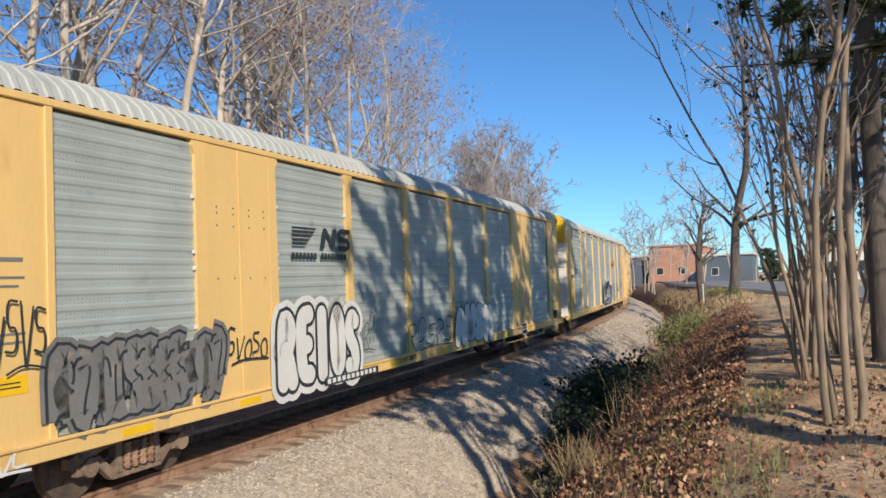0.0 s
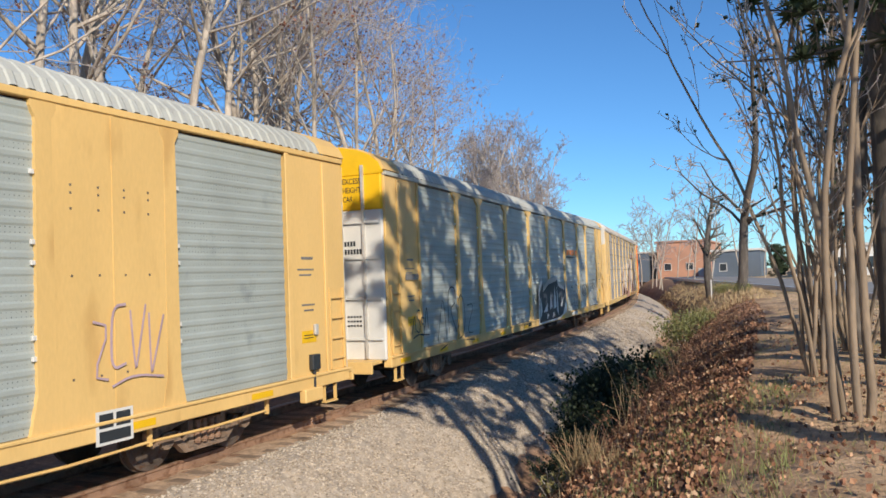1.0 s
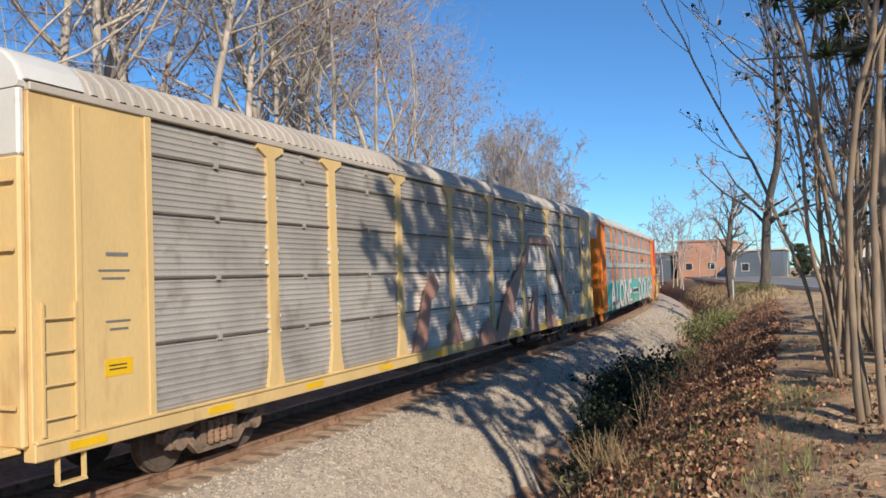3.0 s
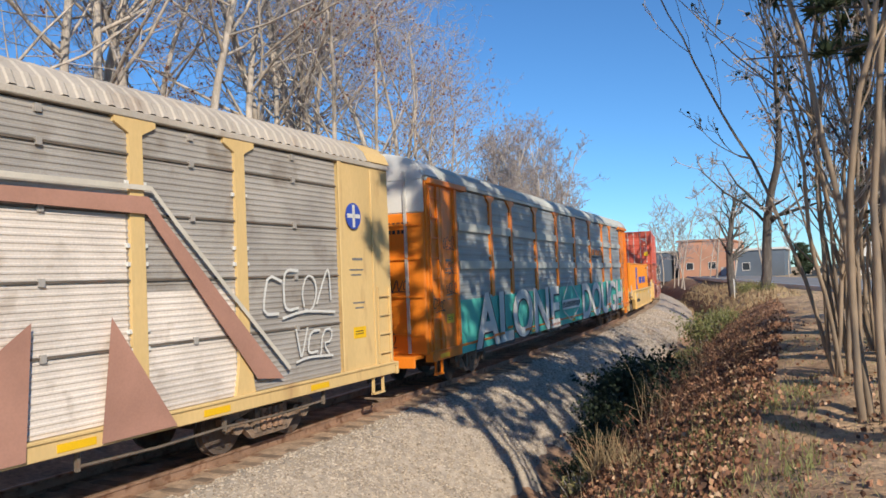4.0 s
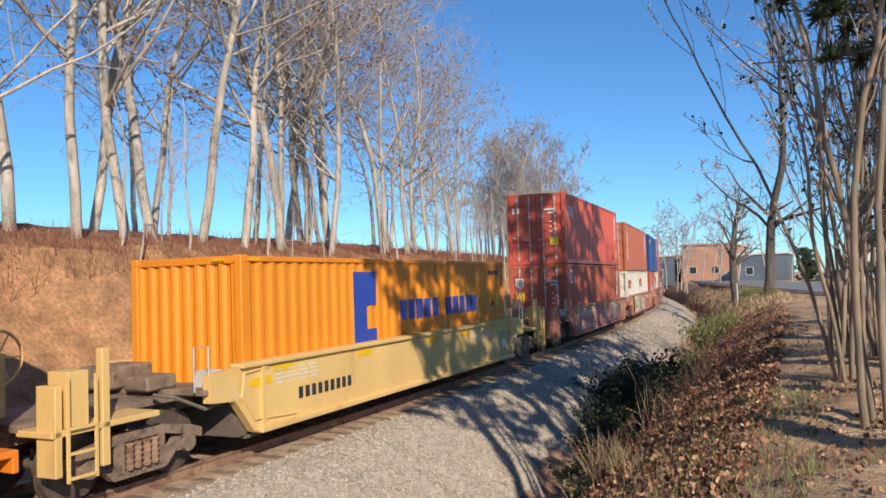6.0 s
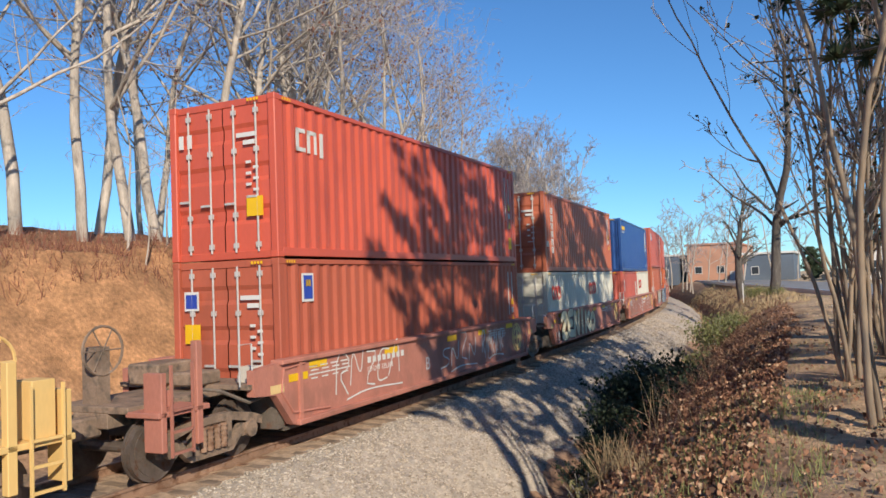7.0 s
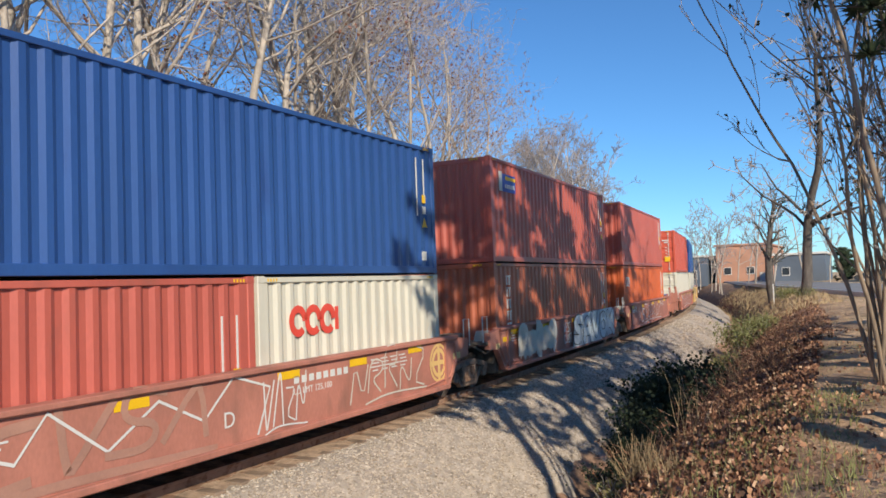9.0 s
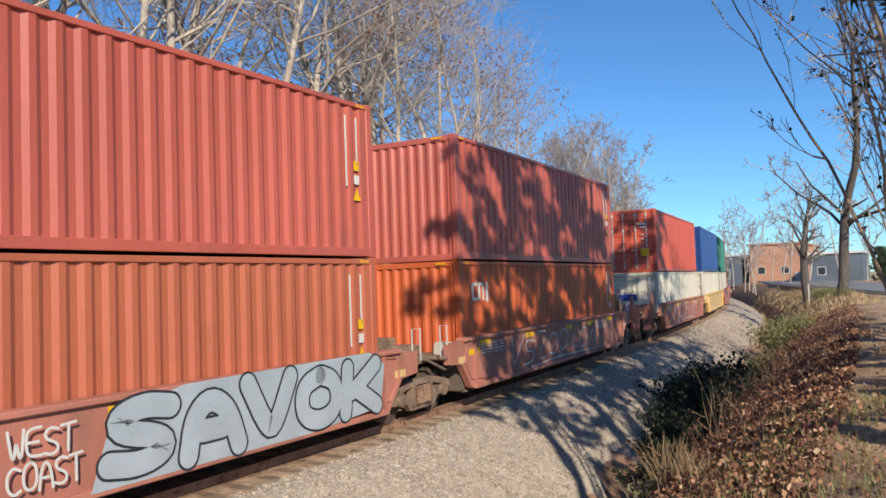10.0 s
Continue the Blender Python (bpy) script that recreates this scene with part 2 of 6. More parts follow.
# ---- mesh helpers ----
def part(name, bm, material, parent=None, label="", smooth=False):
    """Links a bmesh as ONE mesh object under a thing or a part."""
    me = bpy.data.meshes.new(name)
    bm.to_mesh(me)
    bm.free()
    me.materials.append(M[material] if isinstance(material, str) else material)
    if smooth:
        me.polygons.foreach_set("use_smooth", [True] * len(me.polygons))
    ob = new(name, me)
    ob.parent = parent
    return tagged(ob, label)


def again(ob, m, parent):
    """Another object on the same mesh."""
    o = new(ob.name.split(".")[0], ob.data)
    o.parent, o.matrix_basis = parent, m
    return o


def box(bm, x0, x1, y0, y1, z0, z1, bevel=0.0):
    v = [bm.verts.new((x, y, z)) for x in (x0, x1) for y in (y0, y1) for z in (z0, z1)]
    fs = [bm.faces.new([v[i] for i in q]) for q in ((0, 1, 3, 2), (4, 6, 7, 5), (0, 4, 5, 1), (2, 3, 7, 6), (0, 2, 6, 4), (1, 5, 7, 3))]
    if bevel:
        bmesh.ops.bevel(bm, geom=list({e for f in fs for e in f.edges}), offset=bevel, segments=1, affect="EDGES")
    return bm


def boxes(*rows, bevel=0.0):
    bm = bmesh.new()
    for r in rows:
        box(bm, *r, bevel=bevel)
    return bm


def extrude_poly(bm, pts, axis, a, b):
    """A prism: pts in the plane across axis ('x': (y, z); 'y': (x, z)), from a to b."""
    def put(p, t):
        return (t, p[0], p[1]) if axis == "x" else (p[0], t, p[1])
    lo, hi = [bm.verts.new(put(p, a)) for p in pts], [bm.verts.new(put(p, b)) for p in pts]
    n = len(pts)
    for i in range(n):
        bm.faces.new((lo[i], lo[(i + 1) % n], hi[(i + 1) % n], hi[i]))
    bm.faces.new(lo[::-1]), bm.faces.new(hi)
    bmesh.ops.recalc_face_normals(bm, faces=bm.faces[:])
    return bm


def disc(bm, x0, x1, y, z, r, n=24):
    lo = [bm.verts.new((x0, y + r * math.cos(i * math.tau / n), z + r * math.sin(i * math.tau / n))) for i in range(n)]
    hi = [bm.verts.new((x1, v.co.y, v.co.z)) for v in lo]
    for i in range(n):
        bm.faces.new((lo[i], lo[(i + 1) % n], hi[(i + 1) % n], hi[i]))
    bm.faces.new(lo[::-1]), bm.faces.new(hi)
    return bm


def tube(bm, pts, radii, n=5):
    """A tapered tube through the points."""
    rings, side = [], None
    for i, p in enumerate(pts):
        d = (Vector(pts[min(i + 1, len(pts) - 1)]) - Vector(pts[max(i - 1, 0)])).normalized()
        side = d.orthogonal().normalized() if side is None else (side - d * side.dot(d)).normalized()
        up = d.cross(side)
        rings.append([bm.verts.new(Vector(p) + (side * math.cos(k * math.tau / n) + up * math.sin(k * math.tau / n)) * radii[i]) for k in range(n)])
    for a, b in zip(rings, rings[1:]):
        for k in range(n):
            bm.faces.new((a[k], a[(k + 1) % n], b[(k + 1) % n], b[k]))
    bm.faces.new(rings[0][::-1]), bm.faces.new(rings[-1])
    return bm


def ribbon(bm, pts, width, x):
    """A painted stroke on a wall that faces +x: pts are (y, z)."""
    prev = None
    for i, p in enumerate(pts):
        a, b = Vector(pts[max(i - 1, 0)]), Vector(pts[min(i + 1, len(pts) - 1)])
        d = (b - a).normalized() if (b - a).length else Vector((1, 0))
        nrm = Vector((-d.y, d.x)) * width / 2
        cur = [bm.verts.new((x, p[0] + s * nrm.x, p[1] + s * nrm.y)) for s in (1, -1)]
        if prev:
            bm.faces.new((prev[0], prev[1], cur[1], cur[0]))
        prev = cur
    return bm


def wall_text(words, height, y, z, x, material, parent, name="lettering", fat=0.0, width=None, lean=0.0, label=""):
    """Painted words on a wall that faces +x, from y on; height is that of the capitals."""
    cu = bpy.data.curves.new(name, "FONT")
    cu.body, cu.size, cu.offset, cu.extrude, cu.shear = words, height / 0.72, fat, 0.002, lean
    cu.resolution_u = 4
    ob = new(name, cu)
    bpy.context.view_layer.update()
    me = bpy.data.meshes.new_from_object(ob.evaluated_get(bpy.context.evaluated_depsgraph_get()))
    bpy.data.objects.remove(ob)
    bpy.data.curves.remove(cu)
    xs = [v.co.x for v in me.vertices]
    k = (width / (max(xs) - min(xs))) if width else 1.0
    x_min = min(xs)
    for v in me.vertices:
        v.co = (x + v.co.z, y + (v.co.x - x_min) * k, z + v.co.y)
    me.materials.clear()
    me.materials.append(M[material])
    o = new(name, me)
    o.parent = parent
    return tagged(o, label)


def bars(rows, x, material, parent, name="marking", label="", thick=0.005):
    """Small flat marks (y0, y1, z0, z1) on a wall that faces +x."""
    return part(name, boxes(*[(x, x + thick, *r) for r in rows]), material, parent, label)


def scrawl(seed, y0, y1, z0, z1, x, width, material, parent, n=4, label="", ring=False):
    """A quick sprayed tag: a row of slanted, overlapping strokes that fills a field."""
    rnd = random.Random(seed)
    bm = bmesh.new()
    w, h = (y1 - y0) / n, z1 - z0
    for i in range(n):
        sk, size, slant = rnd.choice(STROKES), rnd.uniform(0.6, 1.0), rnd.uniform(0.05, 0.35)
        base = z0 + rnd.uniform(0.0, 0.25) * h
        pts = [(y0 + w * (i + 0.05 + 0.9 * a + slant * (b - 0.5)), base + h * size * b + rnd.uniform(-0.06, 0.06) * h) for a, b in sk]
        ribbon(bm, smooth(pts, 1 + i % 2), width * rnd.uniform(0.65, 0.85), x + 0.0007 * i)
    ya = y0 + rnd.uniform(0.0, 0.3) * (y1 - y0)
    ribbon(bm, smooth([(ya, z0 - 0.05 * h), (ya + 0.3 * (y1 - y0), z0 + 0.08 * h), (y1 + 0.05 * w, z0 - 0.02 * h)]), width * 0.7, x + 0.0007 * n)
    if ring:
        ribbon(bm, [((y0 + y1) / 2 + 0.62 * (y1 - y0) * math.cos(k * math.tau / 24), (z0 + z1) / 2 + 0.75 * h * math.sin(k * math.tau / 24)) for k in range(26)], width * 0.7, x + 0.0007 * (n + 1))
    return part("graffiti", bm, material, parent, label)


def smooth(pts, times=2):
    for _ in range(times):
        out = [pts[0]]
        for a, b in zip(pts, pts[1:]):
            out += [(a[0] * 0.75 + b[0] * 0.25, a[1] * 0.75 + b[1] * 0.25), (a[0] * 0.25 + b[0] * 0.75, a[1] * 0.25 + b[1] * 0.75)]
        pts = out + [pts[-1]]
    return pts


STROKES = [[(0.9, 0.95), (0.1, 1.0), (0.0, 0.5), (0.1, 0.0), (0.95, 0.08)], [(0.0, 1.0), (0.45, 0.0), (0.55, 0.0), (1.0, 1.0)], [(0.0, 0.0), (0.4, 1.0), (0.6, 1.0), (1.0, 0.0)],
           [(0.1, 0.0), (0.0, 1.0), (0.9, 0.95), (0.95, 0.55), (0.2, 0.5), (1.0, 0.0)], [(0.95, 0.9), (0.1, 1.0), (0.15, 0.55), (0.9, 0.5), (0.9, 0.0), (0.0, 0.05)],
           [(0.05, 0.0), (0.1, 1.0), (0.85, 0.05), (0.95, 1.0)], [(0.2, 0.05), (0.0, 0.6), (0.3, 1.0), (0.8, 0.95), (1.0, 0.45), (0.7, 0.0), (0.2, 0.05)], [(0.0, 1.0), (1.0, 0.95), (0.1, 0.1), (1.0, 0.0)]]


def stroke_piece(seed, y0, y1, z0, z1, x, parent, fill, line, n, weight=0.3, halo=None, label=""):
    """A sprayed row of fat interlocking strokes with outlines and inner shading, no words."""
    rnd = random.Random(seed)
    w, h = (y1 - y0) / n, z1 - z0
    rows = []
    for i in range(n):
        sk, lean, dz = rnd.choice(STROKES), rnd.uniform(-0.06, 0.14), rnd.uniform(-0.05, 0.06) * h
        rows.append(smooth([(y0 + w * (i + 0.14 + 0.76 * a + lean * b), z0 + dz + h * (0.12 + 0.76 * b)) for a, b in sk]))
    for m, wide, dx, nm in ([(halo, weight + 0.22, 0.0, "halo")] if halo else []) + [(line, weight + 0.09, 0.002, "outline"), (fill, weight, 0.004, "fill")]:
        bm = bmesh.new()
        for i, r in enumerate(rows):
            ribbon(bm, r, wide, x + dx + 0.0001 * i)
        part("graffiti_" + nm, bm, m, parent, label)
    bm = bmesh.new()
    for r in rows:
        k = len(r) // 2
        ribbon(bm, [(p[0] + 0.04, p[1] - 0.03) for p in r[k - 3:k + 3]], 0.04, x + 0.0056)
        p = r[1]
        ribbon(bm, [(p[0] - 0.06, p[1] - 0.1), (p[0], p[1]), (p[0] + 0.08, p[1] + 0.02)], 0.05, x + 0.0056)
    part("graffiti_shading", bm, line, parent)


GLYPHS = {
    "A": [[(0.0, 0.0), (0.15, 0.7), (0.5, 1.0), (0.85, 0.7), (1.0, 0.0)], [(0.3, 0.4), (0.7, 0.4)]],
    "E": [[(0.95, 1.0), (0.2, 0.98), (0.0, 0.75), (0.0, 0.25), (0.2, 0.02), (0.95, 0.0)], [(0.1, 0.5), (0.75, 0.5)]],
    "H": [[(0.0, 0.0), (0.05, 1.0)], [(1.0, 0.0), (0.9, 1.0)], [(0.05, 0.5), (0.9, 0.5)]],
    "I": [[(0.5, 0.0), (0.5, 1.0)]],
    "K": [[(0.0, 0.0), (0.05, 1.0)], [(0.95, 1.0), (0.3, 0.5), (0.2, 0.45)], [(0.3, 0.5), (1.0, 0.0)]],
    "N": [[(0.0, 0.0), (0.05, 1.0), (0.2, 0.95), (0.8, 0.05), (0.95, 0.0), (1.0, 1.0)]],
    "O": [[(0.5, 1.0), (0.1, 0.85), (0.0, 0.5), (0.1, 0.15), (0.5, 0.0), (0.9, 0.15), (1.0, 0.5), (0.9, 0.85), (0.55, 1.0)]],
    "R": [[(0.0, 0.0), (0.0, 1.0), (0.6, 1.0), (0.95, 0.8), (0.6, 0.52), (0.25, 0.5)], [(0.35, 0.5), (0.7, 0.3), (1.0, 0.0)]],
    "S": [[(0.95, 0.9), (0.5, 1.0), (0.08, 0.85), (0.12, 0.6), (0.85, 0.4), (0.92, 0.15), (0.5, 0.0), (0.0, 0.1)]],
    "V": [[(0.0, 1.0), (0.4, 0.05), (0.6, 0.05), (1.0, 1.0)]],
    "W": [[(0.0, 1.0), (0.2, 0.05), (0.35, 0.05), (0.5, 0.7), (0.65, 0.05), (0.8, 0.05), (1.0, 1.0)]],
    "Z": [[(0.0, 0.85), (0.3, 1.0), (0.95, 0.95), (0.85, 0.75), (0.1, 0.2), (0.1, 0.03), (1.0, 0.0)]],
    "L": [[(0.0, 1.0), (0.05, 0.0), (0.9, 0.0)]],
    "C": [[(0.95, 0.85), (0.5, 1.0), (0.05, 0.75), (0.05, 0.25), (0.5, 0.0), (0.95, 0.15)]],
    "T": [[(0.0, 0.95), (1.0, 1.0)], [(0.5, 0.97), (0.48, 0.0)]],
}


def fat_stroke(bm, pts, width, x):
    """A sprayed stroke with round ends."""
    ribbon(bm, pts, width, x)
    for a, b in ((pts[0], pts[1]), (pts[-1], pts[-2])):
        d = Vector((a[0] - b[0], a[1] - b[1])).normalized()
        t0 = math.atan2(d.y, d.x)
        vs = [bm.verts.new((x, a[0] + 0.5 * width * math.cos(t0 + k * math.pi / 8), a[1] + 0.5 * width * math.sin(t0 + k * math.pi / 8))) for k in range(-4, 5)]
        bm.faces.new(vs)


def fat_word(word, y0, y1, z0, z1, x, parent, fill="white", line="ink", weight=0.3, edge=0.06, halo=None, seed=1, label="", swell=0.0):
    """Hand-sprayed letters, one part each, with an outline and perhaps a pale halo behind them."""
    rnd = random.Random(seed)
    w = (y1 - y0) / len(word)
    pad = weight / 2 + edge
    for i, ch in enumerate(word):
        dz, tilt = rnd.uniform(-0.04, 0.04) * (z1 - z0), rnd.uniform(-0.06, 0.08)
        grow = 1.0 + swell * (1 - 2 * i / max(1, len(word) - 1))
        lo, hi = z0 + pad, z0 + pad + (z1 - z0 - 2 * pad) * min(grow, 1.0)
        strokes = [smooth([(y0 + w * i + pad * 0.62 + (w - pad * 1.24) * (a + tilt * (b - 0.5)), lo + dz + (hi - lo) * b) for a, b in st]) for st in GLYPHS[ch]]
        layers = [("outline", line, weight + 2 * edge, 0.004), ("fill", fill, weight, 0.007)]
        if halo:
            layers.insert(0, ("halo", halo, weight + 4 * edge + 0.1, 0.0))
        base = None
        for nm, m, wide, dx in layers:
            bm = bmesh.new()
            for k, st in enumerate(strokes):
                fat_stroke(bm, st, wide, x + dx + 0.0003 * k + (0.0012 * i if nm != "halo" else 0.0004 * i))
            base = part("graffiti_letter" if base is None else nm, bm, m, parent if base is None else base, label if base is None else "")


def flat_shape(name, pts, x, material, parent, label=""):
    """A flat painted shape on a wall that faces +x: pts are (y, z)."""
    bm = bmesh.new()
    bm.faces.new([bm.verts.new((x, *p)) for p in pts])
    bmesh.ops.triangulate(bm, faces=bm.faces[:])
    bmesh.ops.recalc_face_normals(bm, faces=bm.faces[:])
    return part(name, bm, material, parent, label)


# ---- ground ----
PROFILE = [(-90, 7.0), (-30, 6.2), (-14, 5.0), (-10.5, 4.4), (-8.6, 3.9), (-7.6, 2.7), (-6.4, 1.3), (-5.2, 0.0), (-4.2, -0.6), (-3.2, -0.75), (0, -0.7), (3.0, -1.15),
           (4.0, -1.5), (4.8, -2.0), (5.3, -1.9), (5.9, -1.05), (6.7, -0.30), (7.9, 0.40), (8.9, 0.86), (10.2, 1.05), (14, 1.12), (90, 1.3)]


def ground_z(u, s=0.0):
    us = [p[0] for p in PROFILE]
    z = float(np.interp(u, us, [p[1] for p in PROFILE]))
    rough = 0.45 if -9.5 < u < -5 else 0.22 if u < -4.5 else (0.16 if 4.6 < u < 10 else 0.05)
    if -3.4 < u < 4.2:
        rough = 0.02
    p = along(s, u)
    return z + rough * (noise.noise((p.x * 0.45, p.y * 0.45, 0)) + 0.5 * noise.noise((p.x * 1.4, p.y * 1.4, 3)))


def sheet(name, ss, us, height, material, attribute=False):
    verts = [(*along(s, u).xy, height(u, s)) for s in ss for u in us]
    n = len(us)
    faces = [(i * n + j, i * n + j + 1, (i + 1) * n + j + 1, (i + 1) * n + j) for i in range(len(ss) - 1) for j in range(n - 1)]
    me = bpy.data.meshes.new(name)
    me.from_pydata(verts, [], faces)
    if attribute:
        me.attributes.new("across", "FLOAT", "POINT").data.foreach_set("value", [u for s in ss for u in us])
    me.polygons.foreach_set("use_smooth", [True] * len(faces))
    me.materials.append(material)
    return new(name, me)


def steps(*runs):
    out = []
    for a, b, d in runs:
        out += list(np.arange(a, b, d))
    return [float(v) for v in out]


tagged(sheet("ground", steps((-60, -6, 6), (-6, 45, 0.5), (45, 110, 1.5), (110, 420, 10)), steps((-300, -90, 70), (-90, -16, 6), (-16, -4, 0.5), (-4, 4, 1), (4, 11, 0.35), (11, 20, 1), (20, 90, 7), (90, 600, 60)), ground_z, soil(), True),
       "red clay cutting, leafy ditch and dry straw-coloured lawn", "ground", kind="structure")


def ballast_z(u, s):
    p = along(s, u)
    edge = u + 0.45 * max(0.0, u - 2.2) / 2.0 * (noise.noise((p.x * 0.5, p.y * 0.5, 4)) + 0.6 * noise.noise((p.x * 1.9, p.y * 1.9, 6)))
    z = float(np.interp(edge, [-3.7, -1.9, -1.45, 1.45, 1.95, 3.2, 3.95, 4.45], [-0.85, -0.26, -0.205, -0.205, -0.29, -0.86, -1.36, -2.1]))
    return z + (0.03 if abs(u) < 1.5 else 0.09) * noise.noise((p.x * 0.8, p.y * 0.8, 9)) + 0.025 * noise.noise((p.x * 5, p.y * 5, 2))


tagged(sheet("ballast_bed", steps((-40, 2, 3), (2, 40, 0.2), (40, 200, 2)), steps((-3.7, 1.2, 0.4), (1.2, 4.45, 0.12)), ballast_z, M["gravel"]),
       "sloping bed of pale grey crushed stone ballast", "ballast", kind="structure")


tagged(sheet("track_dust", steps((-40, 2, 3), (2, 40, 0.4), (40, 200, 2)), steps((-1.6, 1.61, 0.2)), lambda u, s: ballast_z(u, s) + 0.034 - 0.3 * max(0, abs(u) - 1.12) + 0.02 * noise.noise((s * 3, u * 3, 1)), M["dusty"]),
       "rust-brown dusty ballast between the rails", "ballast", kind="structure")


def stones(name, count, srange, urange, size, height, material, label, seed, flat=0.7):
    rnd = random.Random(seed)
    verts, faces = [], []
    for _ in range(count):
        s, u = rnd.uniform(*srange), rnd.uniform(*urange)
        r = rnd.uniform(*size)
        c = along(s, u, height(u, s) + r * 0.25)
        q = Euler((rnd.uniform(0, 3), rnd.uniform(0, 3), rnd.uniform(0, 6))).to_matrix()
        k = len(verts)
        for d in ((1, 0, 0), (-1, 0, 0), (0, 1, 0), (0, -1, 0), (0, 0, 1), (0, 0, -1)):
            v = q @ (Vector(d) * r * rnd.uniform(0.65, 1.25))
            verts.append((c.x + v.x, c.y + v.y, c.z + v.z * flat))
        faces += [(k + a, k + b, k + c2) for a, b, c2 in ((0, 2, 4), (2, 1, 4), (1, 3, 4), (3, 0, 4), (2, 0, 5), (1, 2, 5), (3, 1, 5), (0, 3, 5))]
    me = bpy.data.meshes.new(name)
    me.from_pydata(verts, [], faces)
    me.materials.append(material)
    return tagged(new(name, me), label, "stones", kind="stuff")


def stone_material():
    m = bpy.data.materials.new("crushed_stone")
    m.use_nodes = True
    n, link = m.node_tree.nodes, m.node_tree.links.new
    b = n["Principled BSDF"]
    b.inputs["Roughness"].default_value = 0.85
    g = n.new("ShaderNodeNewGeometry")
    r = n.new("ShaderNodeValToRGB")
    r.color_ramp.elements[0].color, r.color_ramp.elements[1].color = (0.24, 0.195, 0.15, 1), (0.60, 0.51, 0.41, 1)
    e = r.color_ramp.elements.new(0.5)
    e.color = (0.45, 0.37, 0.285, 1)
    link(g.outputs["Random Per Island"], r.inputs[0]), link(r.outputs["Color"], b.inputs["Base Color"])
    return m


STONE = stone_material()
stones("loose_ballast", 22000, (6, 24), (1.25, 4.1), (0.014, 0.034), ballast_z, STONE, "loose pale grey crushed stones on the ballast shoulder", 5)
stones("loose_ballast", 7000, (24, 60), (1.25, 4.3), (0.03, 0.06), ballast_z, STONE, "loose pale grey crushed stones farther along the track", 6)

# ---- track ----
track = tagged(new("railway_track"), "single railway track with rusty rails on weathered wooden ties", "track", kind="structure")
RAIL = [(-0.037, 0.0), (0.037, 0.0), (0.037, -0.035), (0.01, -0.05), (0.01, -0.145), (0.07, -0.165), (0.07, -0.175), (-0.07, -0.175), (-0.07, -0.165), (-0.01, -0.145), (-0.01, -0.05), (-0.037, -0.035)]
for centre in (-0.755, 0.755):
    bm = bmesh.new()
    rings = [[bm.verts.new(along(s, centre + p[0], p[1])) for p in RAIL] for s in steps((-60, 260, 2))]
    for a, b in zip(rings, rings[1:]):
        for k in range(12):
            bm.faces.new((a[k], b[k], b[(k + 1) % 12], a[(k + 1) % 12]))
    part("rail", bm, "rail", track)
tie0 = None
rnd = random.Random(3)
for i in range(280):
    s = -4 + i * 0.53
    if tie0 is None:
        tie0 = part("tie", boxes((-1.36, 1.36, -0.115, 0.115, -0.36, -0.165), bevel=0.015), "tie", track)
    o = tie0 if i == 0 else again(tie0, Matrix(), track)
    o.matrix_basis = on_track(s, rnd.uniform(-0.04, 0.04), rnd.uniform(-0.012, 0.006)) @ pose(0, 0, 0, 0, 0, rnd.uniform(-1.5, 1.5))
    if i < 90:
        for c in (-0.755, 0.755):
            if i == 0 and c < 0:
                plate = part("tie_plate", boxes((-0.18, 0.18, -0.09, 0.09, -0.172, -0.158)), "rail", o)
                plate.matrix_basis = pose(c, 0, 0)
            else:
                again(plate, pose(c, 0, 0), o)


# ---- train parts ----
WHEEL_R = 0.457
wheelsets = []
_truck = {}


